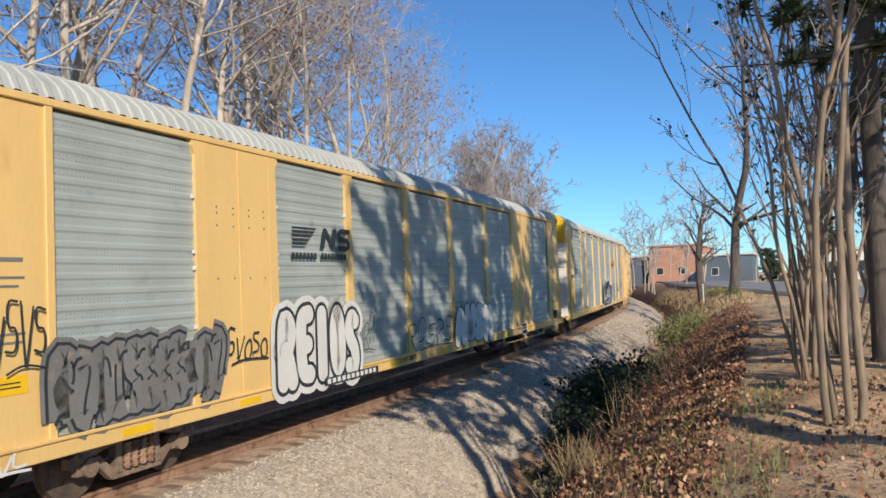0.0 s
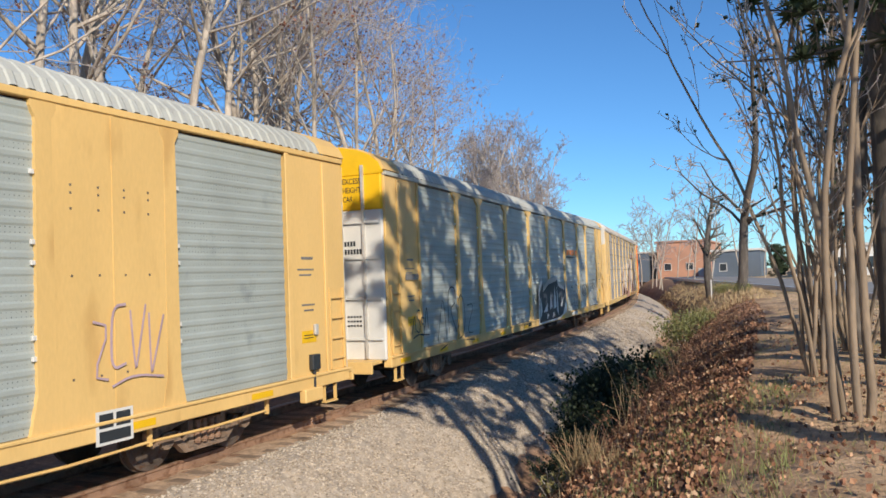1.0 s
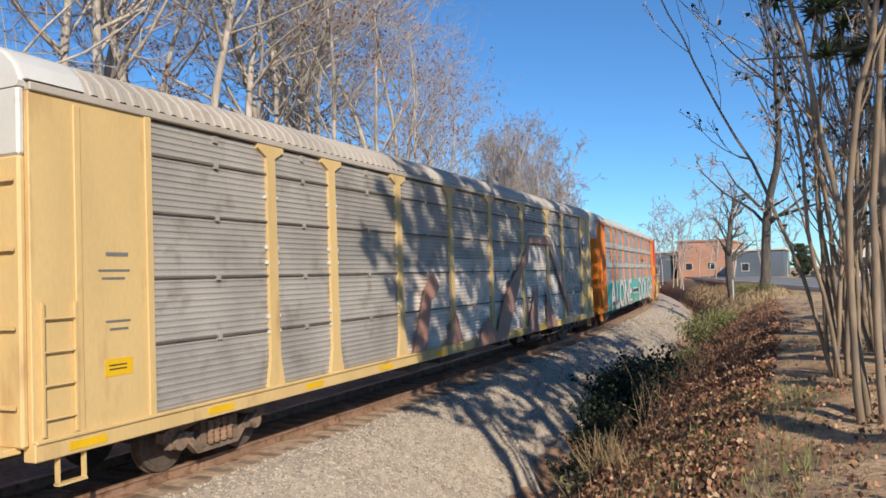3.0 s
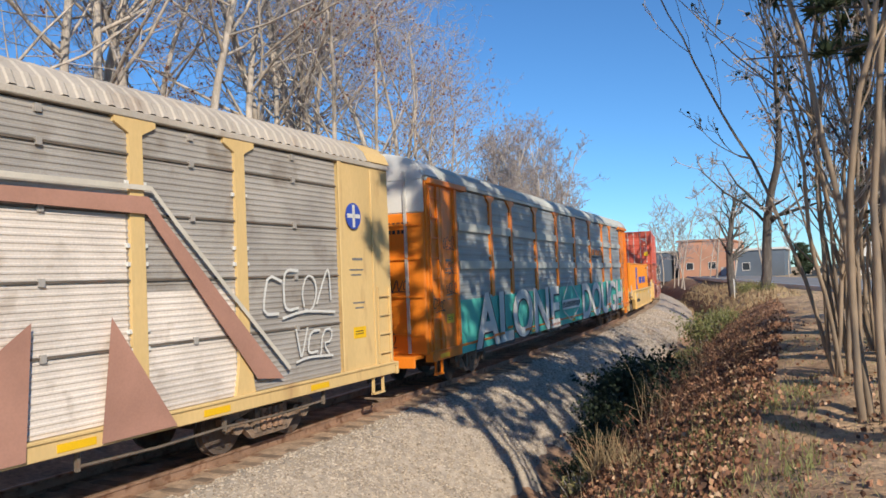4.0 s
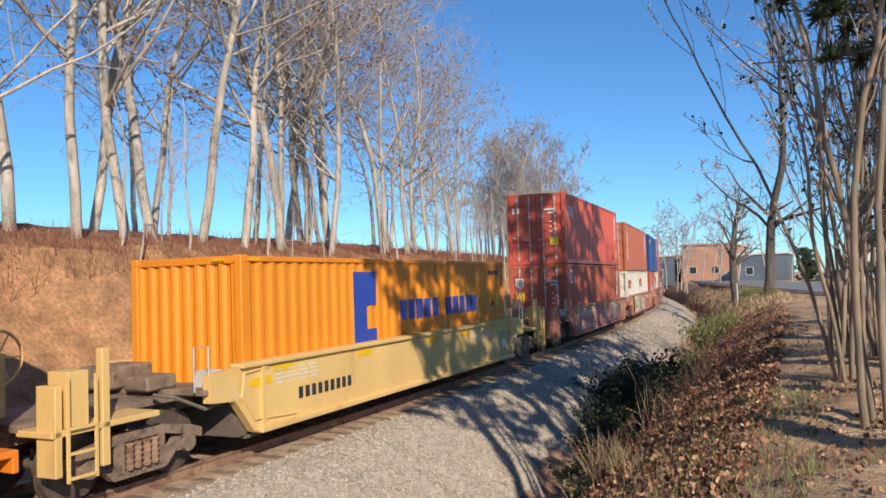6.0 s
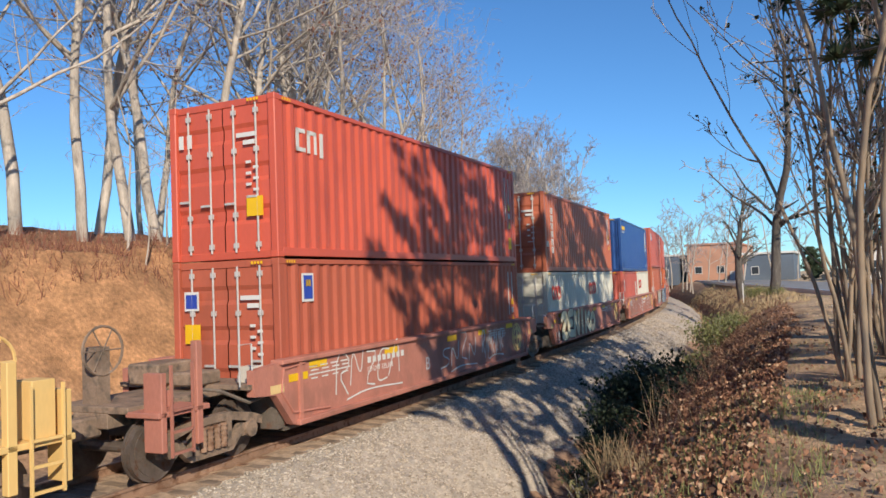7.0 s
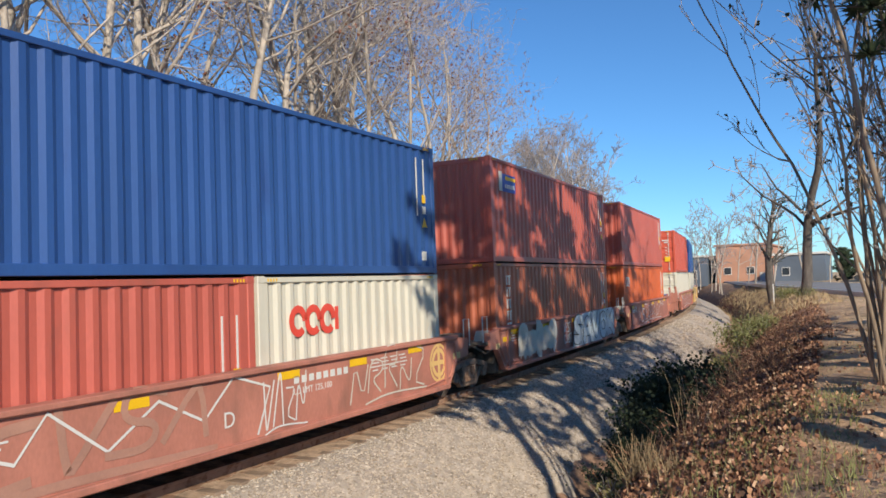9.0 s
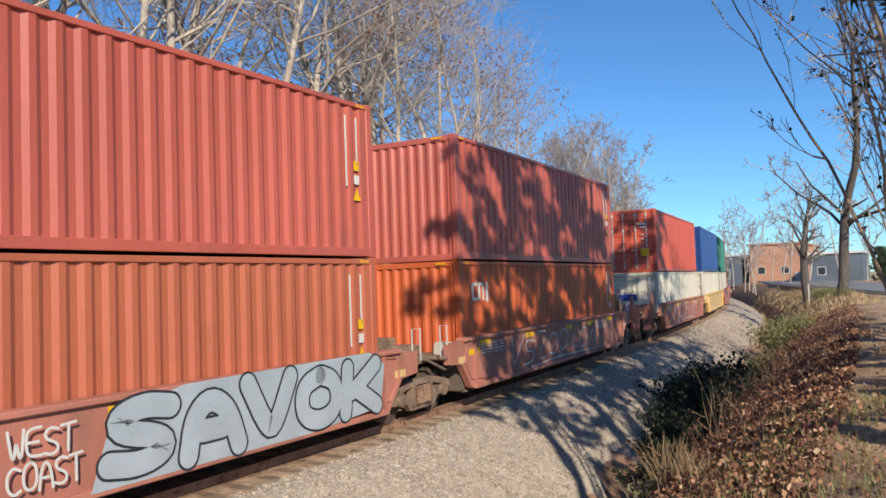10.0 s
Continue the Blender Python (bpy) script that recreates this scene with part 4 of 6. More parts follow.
for y, n, z in ((0.5, 4, 3.5), (0.5, 6, 3.32), (0.52, 5, 1.9), (0.52, 5, 1.8), (0.52, 5, 1.7)):
    g = bars([(k * 0.075, 0.05 + k * 0.075, z, z + (0.11 if z > 3 else 0.04)) for k in range(n)], 0.0, "ink", car_b, "number_bars")
    g.matrix_basis = pose(y, -HALF - 0.105, 0, 0, 0, -90)
wall_text("LOVES", 0.2, 10.95, 1.72, XW + 0.02, "white", car_b, "chalk_word", 0.008, 0.7, 0.1)
# third car: brown swoops over a pale wash
for a, b, h in ((-4.55, -1.65, 3.0), (-1.65, 1.25, 3.2), (1.25, 4.25, 3.3), (4.25, 7.1, 3.9), (7.1, 9.15, 2.7)):
    part("pale_wash", corrugated(a + 0.16, b - 0.16, 1.03, h, 0.09, 0.012, 1.456), "wash", car_c, "pale sprayed wash over the ribbed screen")
    part("seam", boxes(*[(1.45, 1.492, a + 0.16, b - 0.16, z, z + 0.025) for z in (1.95, 2.85, 3.75) if z < h]), "dark", car_c)
for k, pts in enumerate(([(-4.2, 1.05), (-3.5, 2.5), (-3.0, 2.9), (-2.6, 2.5), (-3.1, 2.2), (-3.5, 1.05)], [(-2.4, 1.05), (-1.7, 1.9), (-1.2, 1.05)],
                         [(-0.4, 0.8), (0.6, 1.6), (1.3, 1.1), (2.2, 2.2), (3.2, 2.8), (4.2, 3.45), (4.6, 3.97), (7.24, 4.0), (7.5, 3.7), (10.02, 1.16), (9.36, 1.24), (7.2, 3.76), (4.85, 3.8), (4.5, 3.2), (3.6, 2.5), (3.1, 1.9), (2.2, 0.8)],
                         [(5.48, 2.4), (5.38, 0.82), (4.06, 0.82), (5.0, 2.05)], [(6.59, 2.4), (7.65, 0.82), (6.4, 0.82)])):
    flat_shape("graffiti_shape", pts, 1.567 + 0.001 * k, "maroon", car_c, "large brown sprayed shape over a pale wash")
bm = bmesh.new()
ribbon(bm, [(2.0, 2.45), (3.2, 3.05), (4.3, 3.75), (4.6, 4.1), (7.3, 4.12), (7.75, 3.65), (10.2, 1.3)], 0.07, 1.5665)
part("graffiti_edge", bm, "tan", car_c, "pale sprayed edge along the brown shape")
scrawl(31, 9.6, 11.6, 2.2, 3.0, XW + 0.01, 0.06, "white", car_c, 4, "white chalky tag")
scrawl(32, 10.4, 11.5, 1.4, 1.9, XW + 0.01, 0.06, "white", car_c, 3)
bm = bmesh.new()
disc(bm, XW + 0.005, XW + 0.02, 12.35, 4.02, 0.26, 24)
part("round_emblem", bm, "blue_mark", car_c, "round blue and white emblem")
bars([(12.13, 12.57, 3.98, 4.06), (12.31, 12.39, 3.8, 4.24)], XW + 0.021, "white", car_c, "emblem_cross")
# fourth car: teal band with large white letters
part("teal_band", boxes(*[(1.40, XW + 0.016, a, b, 1.035, 2.15 + 0.02 * k) for k, (a, b) in enumerate(zip([-11.9] + POSTS, POSTS + [11.9]))], (1.5, 1.537, -11.9, 11.9, 0.79, 0.97)), "teal", car_d, "teal sprayed band along the lower side")
for word, y, w in (("ALONE", -11.0, 9.0), ("DOUGH", 1.9, 9.6)):
    wall_text(word, 1.45, y + 0.0, 0.82, 1.572, "ink", car_d, "graffiti_shadow", 0.085, w + 0.1)
    wall_text(word, 1.45, y, 0.85, 1.578, "white", car_d, "graffiti_letters", 0.055, w, label="large white block letters sprayed on teal")
bars([(y, y + w, z, z + 0.07) for y, w, z in ((-9.5, 0.9, 1.02), (-8.3, 0.5, 1.15), (-6.5, 0.7, 0.95), (-3.6, 0.6, 1.1), (4.4, 0.6, 1.08), (7.2, 0.8, 1.12), (10.1, 0.9, 1.0), (11.2, 0.4, 1.1))], 1.585, "orange", car_d, "overspray", "orange dabs across the letters")
bm = bmesh.new()
ribbon(bm, [(-1.4, 1.75), (-0.2, 2.55), (1.1, 1.75)], 0.07, 1.58), ribbon(bm, [(-1.4, 1.3), (-0.2, 0.9), (1.1, 1.3)], 0.06, 1.58)
part("graffiti", bm, "white", car_d, "white outlined diamond sign")
bars([(-1.55, 1.3, 1.35, 1.72)], 1.58, "white", car_d, "sign_field")
bars([(-1.45 + k * 0.18, -1.34 + k * 0.18, 1.43, 1.64) for k in range(16)], 1.586, "ink", car_d, "sign_bars")
bars([(-3.4 + k * 0.2, -3.28 + k * 0.2, 0.86, 0.96) for k in range(7)], 1.59, "maroon", car_d, "number_bars", "small brown number bars")
for a, b in zip([-11.9] + POSTS, POSTS + [11.9]):
    for z in (2.95, 3.95):
        part("pale_strip", boxes((XW - 0.002, XW + 0.012, a + 0.13, b - 0.13, z, z + 0.22), bevel=0.004), "roof", car_d, "paler galvanised strip")
slanted_emblem(car_d, XW + 0.013)
for k, (y, z, sd) in enumerate(((-12.5, 3.0, 41), (-12.5, 2.5, 42), (-13.3, 2.1, 43), (-12.6, 3.6, 44))):
    scrawl(sd, y - 0.35, y + 0.35, z - 0.16, z + 0.16, XW + 0.04, 0.03, "ink", car_d, 4, "thin dark tag on orange panel")
for sd, x, z in ((45, 0.3, 1.3), (46, 0.7, 2.6), (47, -0.4, 2.0)):
    g = scrawl(sd, -0.35, 0.35, z - 0.16, z + 0.16, 0, 0.03, "ink", car_d, 4, "thin dark tag on the end door")
    g.matrix_basis = pose(x, -HALF - 0.13, 0, 0, 0, -90)
g = bars([(-0.1 + k * 0.12, -0.02 + k * 0.12, z, z + 0.09) for k in range(7) for z in (4.0, 3.82)][:11], 0, "ink", car_d, "number_bars")
g.matrix_basis = pose(0.5, -HALF - 0.105, 0, 0, 0, -90)
part("door_header", boxes((1.40, 1.60, -13.7, -11.3, 4.98, 5.12), (1.40, 1.60, 11.3, 13.7, 4.98, 5.12), bevel=0.015), "orange", car_d)
part("end_corner", boxes((1.38, 1.5, -12.9, -12.75, 1.0, 5.0), (1.38, 1.56, -12.1, -11.95, 1.0, 5.0), bevel=0.01), "orange", car_d)


# ---- containers and well cars ----
def container(s7, u_half, z, length, height, paint, label, doors=True, marks=()):
    """A shipping container: ribbed walls, posts, rails, corner castings, doors with locking bars."""
    c = tagged(new("shipping_container"), label, "container", "containers on the train")
    moving.append((c, s7, u_half, z))
    W, L, H = 1.219, length / 2, height
    n = round((length - 0.5) / 0.335)
    pit = (length - 0.5) / n
    for sgn in (1, -1):
        bm = bmesh.new()
        prof = []
        for k in range(n):
            y = -L + 0.25 + k * pit
            prof += [(y, 0), (y + 0.075, -0.04), (y + 0.17, -0.04), (y + 0.245, 0)]
        prof.append((L - 0.25, 0))
        prof = [(-L + 0.14, 0)] + prof + [(L - 0.14, 0)]
        lo = [bm.verts.new((sgn * (W - 0.02 + d), y, 0.16)) for y, d in prof]
        hi = [bm.verts.new((v.co.x, v.co.y, H - 0.1)) for v in lo]
        for i in range(len(lo) - 1):
            q = (lo[i], lo[i + 1], hi[i + 1], hi[i])
            bm.faces.new(q if sgn > 0 else q[::-1])
        part("side_wall", bm, paint, c)
        part("bottom_rail", boxes((min(sgn * (W - 0.08), sgn * W), max(sgn * (W - 0.08), sgn * W), -L + 0.16, L - 0.16, 0.02, 0.17), bevel=0.008), paint, c)
        part("top_rail", boxes((min(sgn * (W - 0.06), sgn * W), max(sgn * (W - 0.06), sgn * W), -L + 0.16, L - 0.16, H - 0.11, H - 0.02), bevel=0.008), paint, c)
    bm = bmesh.new()
    nr = int((length - 0.5) / 0.22)
    lo = []
    for k in range(nr * 2 + 1):
        y = -L + 0.15 + k * (length - 0.3) / (nr * 2)
        lo.append([bm.verts.new((x, y, H - 0.035 + (0.018 if k % 2 else 0))) for x in (-W + 0.06, W - 0.06)])
    for a, b in zip(lo, lo[1:]):
        bm.faces.new((a[0], a[1], b[1], b[0]))
    part("roof", bm, paint, c)
    part("floor", boxes((-W + 0.06, W - 0.06, -L + 0.1, L - 0.1, 0.06, 0.15)), "dark", c)
    posts = castings = None
    for sx in (-1, 1):
        for sy in (-1, 1):
            p = boxes((-0.075, 0.075, -0.08, 0.08, 0.1, H - 0.1), bevel=0.015)
            m = pose(sx * (W - 0.075), sy * (L - 0.08), 0)
            if posts is None:
                posts = part("corner_post", p, paint, c)
                posts.matrix_basis = m
                castings = part("corner_casting", boxes((-0.084, 0.084, -0.09, 0.09, -0.059, 0.059), bevel=0.012), paint, c)
                castings.matrix_basis = pose(sx * (W - 0.08), sy * (L - 0.088), 0.06)
                again(castings, pose(sx * (W - 0.08), sy * (L - 0.088), H - 0.059), c)
            else:
                p.free()
                again(posts, m, c)
                for zz in (0.06, H - 0.059):
                    again(castings, pose(sx * (W - 0.08), sy * (L - 0.088), zz), c)
    for sy, is_door in ((-1, doors), (1, not doors)):
        y = sy * (L - 0.05)
        part("end_header", boxes((-W + 0.15, W - 0.15, min(y, y - sy * 0.1), max(y, y - sy * 0.1), H - 0.14, H - 0.01), bevel=0.01), paint, c)
        part("end_sill", boxes((-W + 0.15, W - 0.15, min(y, y - sy * 0.1), max(y, y - sy * 0.1), 0.0, 0.14), bevel=0.01), paint, c)
        if is_door:
            for sx in (-1, 1):
                d = bmesh.new()
                zs = [0.14, 0.62, 0.70, 0.88, 0.96, 1.38, 1.46, 1.64, 1.72, 2.1, 2.18, 2.36, 2.44, H - 0.14]
                ds = [0, 0, 0.035, 0.035, 0, 0, 0.035, 0.035, 0, 0, 0.035, 0.035, 0, 0]
                x0, x1 = sorted((sx * 0.012, sx * (W - 0.16)))
                r = [[d.verts.new((x, y - sy * (0.02 + dd), z)) for x in (x0, x1)] for z, dd in zip(zs, ds) if z < H - 0.1]
                for a, b in zip(r, r[1:]):
                    d.faces.new((a[0], a[1], b[1], b[0]))
                leaf = part("door", d, paint, c)
                for bx in (0.28, 0.78):
                    bar = bmesh.new()
                    tube(bar, [(sx * bx, y + sy * 0.02, 0.12), (sx * bx, y + sy * 0.02, H - 0.12)], [0.019, 0.019], 8)
                    for zz in (0.2, 0.75, 1.9, H - 0.3):
                        box(bar, sx * bx - 0.05, sx * bx + 0.05, min(y, y + sy * 0.035), max(y, y + sy * 0.035), zz, zz + 0.09)
                    box(bar, min(sx * bx, sx * bx - 0.22), max(sx * bx, sx * bx - 0.22), min(y, y + sy * 0.05), max(y, y + sy * 0.05), 0.98 + 0.1 * (bx > 0.5), 1.02 + 0.1 * (bx > 0.5))
                    part("locking_bar", bar, "steel", leaf, "galvanised locking bar")
        else:
            bm = bmesh.new()
            pr = []
            for k in range(8):
                x = -W + 0.16 + k * 0.262
                pr += [(x, 0), (x + 0.06, 0.045), (x + 0.13, 0.045), (x + 0.19, 0)]
            pr.append((W - 0.16, 0))
            lo = [bm.verts.new((x, y - sy * (0.01 + d), 0.14)) for x, d in pr]
            hi = [bm.verts.new((v.co.x, v.co.y, H - 0.13)) for v in lo]
            for i in range(len(lo) - 1):
                bm.faces.new((lo[i], lo[i + 1], hi[i + 1], hi[i]))
            part("end_wall", bm, paint, c)
    for sy in (-1, 1):
        st = bmesh.new()
        for k in range(4):
            box(st, W - 0.005, W + 0.004, sy * (L - 0.35) + k * 0.07 - 0.12, sy * (L - 0.35) + k * 0.07 - 0.085, H - 0.09, H - 0.04)
            box(st, W - 0.6 + k * 0.07, W - 0.56 + k * 0.07, sy * L - 0.004, sy * L + 0.004, H - 0.09, H - 0.04)
        part("stripe", st, "bright", c, "yellow hazard stripes")
    for kind, y0, y1, z0, z1, m in marks:
        bm = bmesh.new()
        if kind == "bar":
            box(bm, W - 0.03, W - 0.012, y0, y1, z0, z1)
        elif kind == "ring":
            q = [(0.5 * (y0 + y1) + 0.5 * (y1 - y0) * math.cos(a * math.tau / 16), 0.5 * (z0 + z1) + 0.5 * (z1 - z0) * math.sin(a * math.tau / 16)) for a in range(15)]
            ribbon(bm, q, 0.13, W - 0.012)
        elif kind == "tri":
            v = [bm.verts.new((W - 0.01, *p)) for p in ((y0, z0), (y1, z0), ((y0 + y1) / 2, z1))]
            bm.faces.new(v)
        elif kind == "endbar":
            box(bm, y0, y1, -L + 0.012, -L + 0.03, z0, z1)
        if m.endswith("2"):
            bmesh.ops.translate(bm, verts=bm.verts[:], vec=(0.006, 0, 0))
        part("marking", bm, m.rstrip("2"), c)
    return c


def digits(y, z, w, n, m="white"):
    return [("bar", y + k * w, y + k * w + w * 0.6, z, z + 0.1, m) for k in range(n)]


def column(y, z1, n, h, m="white"):
    """A stack of letter-sized blocks."""
    out = []
    for k in range(n):
        z = z1 - (k + 1) * h
        out += [("bar", y, y + 0.34, z + h * 0.68, z + h * 0.8, m), ("bar", y + 0.04, y + 0.1, z, z + h * 0.8, m), ("bar", y + 0.22, y + 0.3, z, z + h * 0.68, m)]
    return out


def far_end(H):
    """Small marks near a container's far corner."""
    return [("bar", 5.3, 5.33, H - 1.6, H - 0.3, "white"), ("bar", 5.62, 5.65, H - 1.2, H - 0.3, "white"), ("bar", 5.55, 5.68, H - 1.3, H - 1.12, "bright"), ("bar", 5.55, 5.68, H - 1.55, H - 1.38, "white"), ("tri", 5.48, 5.72, H - 1.85, H - 1.62, "bright")]


def rings(y, z, n=4, w=0.42, m="red_mark"):
    return [("ring", y + k * w, y + k * w + w * 0.86, z, z + 0.42, m) for k in range(n - 1)] + [("bar", y + (n - 1) * w, y + (n - 1) * w + 0.09, z, z + 0.42, m)]


def end_print(H):
    return [("endbar", 0.35, 0.8, H - 0.72, H - 0.64, "white"), ("endbar", 0.5, 0.75, H - 0.86, H - 0.78, "white")] + [("endbar", 0.55 + 0.16 * (k % 2), 0.66 + 0.16 * (k % 2), H - 1.2 - 0.1 * k, H - 1.15 - 0.1 * k, "white") for k in range(6)]


FLOOR = 0.36
HI, STD, L40, L20 = 2.896, 2.591, 12.19, 6.06
UNIT = 15.45
S0 = 16.55
CAI_RAW = [("bar", -5.1, -5.0, 1.95, 2.45, "white"), ("bar", -5.1, -4.75, 2.36, 2.45, "white"), ("bar", -5.1, -4.75, 1.95, 2.04, "white"), ("bar", -4.66, -4.56, 1.95, 2.45, "white"), ("bar", -4.4, -4.3, 1.95, 2.45, "white"), ("bar", -4.66, -4.3, 2.36, 2.45, "white"), ("bar", -4.15, -4.03, 1.9, 2.45, "white")]
CAI_MARK = [(k, -5.45 + (a + 5.1) * 0.8, -5.45 + (b + 5.1) * 0.8, 1.95 + (c - 1.95) * 0.85, 1.95 + (d - 1.95) * 0.85, m) for k, a, b, c, d, m in CAI_RAW]
FLAG = [("bar", -5.4, -5.05, 2.1, 2.62, "white"), ("bar", -5.36, -5.09, 2.15, 2.58, "blue_mark2")]


def pair(i, low, low_paint, low_label, up_paint, up_label, up_doors, low_marks=(), up_marks=(), low_doors=True, s=None):
    s = S0 + UNIT * i if s is None else s
    container(s, 6.2, FLOOR, L40, low, low_paint, low_label, low_doors, list(low_marks))
    container(s, 6.2, FLOOR + low + 0.012, L40, HI, up_paint, up_label, up_doors, list(up_marks))


def shift(marks, d):
    return [(k, a + d, b + d, z0, z1, m) if k != "endbar" else (k, a, b, z0, z1, m) for k, a, b, z0, z1, m in marks]


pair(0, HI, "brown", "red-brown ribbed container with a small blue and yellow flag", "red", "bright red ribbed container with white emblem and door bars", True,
     FLAG + [("bar", -5.3, -5.14, 2.38, 2.5, "bright2")] + far_end(HI) + end_print(HI) + [("endbar", -0.95, -0.62, 2.0, 2.35, "white"), ("endbar", -0.92, -0.65, 2.04, 2.3, "blue_mark"), ("endbar", -0.95, -0.6, 1.4, 1.75, "bright")],
     CAI_MARK + far_end(HI) + end_print(HI) + [("endbar", -1.0, -0.9, 2.1, 2.35, "white"), ("endbar", -0.8, -0.7, 2.1, 2.35, "white"), ("endbar", 0.55, 0.9, 0.75, 1.1, "bright"), ("bar", 5.5, 5.72, 0.4, 0.75, "bright")])
container(S0 + UNIT, 6.2, FLOOR + STD + 0.012, L40, HI, "terracotta", "terracotta ribbed container with a white vertical emblem", True, column(-5.25, 2.42, 6, 0.29) + far_end(HI) + end_print(HI) + [("bar", -5.9, -5.6, 0.9, 1.1, "tan")])
for d, m in ((-3.07, rings(-2.35, 1.6, 4, 0.38)), (3.07, rings(-2.3, 1.65))):
    container(S0 + UNIT, (6.2, d), FLOOR, L20, STD, "offwhite", "short off-white ribbed container with red ring emblem", d < 0, m + [("endbar", -0.8 + k * 0.2, -0.65 + k * 0.2, 1.5, 1.6, "steel") for k in range(6)] + [("endbar", -0.75 + k * 0.2, -0.6 + k * 0.2, 0.95, 1.15, "red_mark") for k in range(4)])
container(S0 + 2 * UNIT, 6.2, FLOOR + STD + 0.012, L40, HI, "navy", "deep blue ribbed container with an orange emblem", False, [("bar", -5.5 + k * 0.24, -5.32 + k * 0.24, 2.3, 2.5, "bright") for k in range(5)] + [("bar", -5.3, -4.5, 2.16, 2.21, "white")] + far_end(HI) + [("bar", 5.45, 5.65, 0.3, 0.5, "white")])
container(S0 + 2 * UNIT, (6.2, -3.07), FLOOR, L20, STD, "rust_red", "short faded red ribbed container", False, [("bar", -2.4, -2.25, 1.5, 2.1, "white")] + [(k, a - 3.0, b - 3.0, c - 0.3, d - 0.3, m) for k, a, b, c, d, m in far_end(STD)])
container(S0 + 2 * UNIT, (6.2, 3.07), FLOOR, L20, STD, "offwhite", "short off-white ribbed container with red ring emblem", True, rings(-2.2, 1.6))
pair(3, HI, "terracotta", "brown ribbed container with a white vertical emblem", "rust_red", "red ribbed container with a blue and yellow emblem", False,
     column(-5.2, 2.6, 5, 0.33) + far_end(HI), [("bar", -5.3, -4.15, 2.0, 2.5, "blue_mark")] + [("bar", -4.95, -4.15, 2.34, 2.44, "bright2"), ("bar", -5.42, -5.2, 2.0, 2.55, "white2")] + [("bar", -4.98 + k * 0.16, -4.88 + k * 0.16, 2.1, 2.22, "white2") for k in range(5)] + far_end(HI), low_doors=False)
pair(4, HI, "orange_red", "orange-red ribbed container with white emblem", "rust_red", "red ribbed container with yellow labels", False, CAI_MARK + far_end(HI), far_end(HI), low_doors=False)
S5 = 98.2
pair(5, STD, "offwhite", "off-white ribbed container with blue lettering shapes", "red", "pale red ribbed container with door bars", True, [("endbar", -1.0, 1.0, 0.6, 1.1, "blue_mark"), ("endbar", -1.0, 0.2, 1.3, 1.6, "blue_mark")], [("endbar", 0.5, 0.85, 0.75, 1.1, "bright")] + end_print(HI), s=S5)
pair(6, STD, "offwhite", "off-white ribbed container on a stack car", "navy", "blue ribbed container stacked on another", False, s=S5 + UNIT)
pair(7, STD, "offwhite", "off-white ribbed container on a stack car", "green", "green ribbed container stacked on another", False, s=S5 + 2 * UNIT)
pair(8, HI, "brown", "brown ribbed container on a stack car", "rust_red", "red ribbed container stacked on another", True, s=S5 + 3 * UNIT)
E_S = -3.4
container(E_S, 6.2, FLOOR, L40, HI, "deep_orange", "bright orange ribbed container with blue emblem shapes", False,
          [("bar", -2.6, -2.1, 0.9, 2.6, "blue_mark"), ("bar", -2.1, -1.7, 1.9, 2.6, "blue_mark"), ("bar", -2.1, -1.7, 0.9, 1.4, "blue_mark")] + [("bar", -0.6 + 0.42 * k, -0.3 + 0.42 * k, 1.5, 1.95, "blue_mark") for k in range(11) if k != 5] + [("bar", 4.9 + 0.17 * k, 5.0 + 0.17 * k, 2.5, 2.62, "ink") for k in range(5)] + [("tri", 5.0, 5.3, 1.6, 1.85, "ink"), ("bar", 5.45, 5.65, 1.6, 1.95, "bright")])


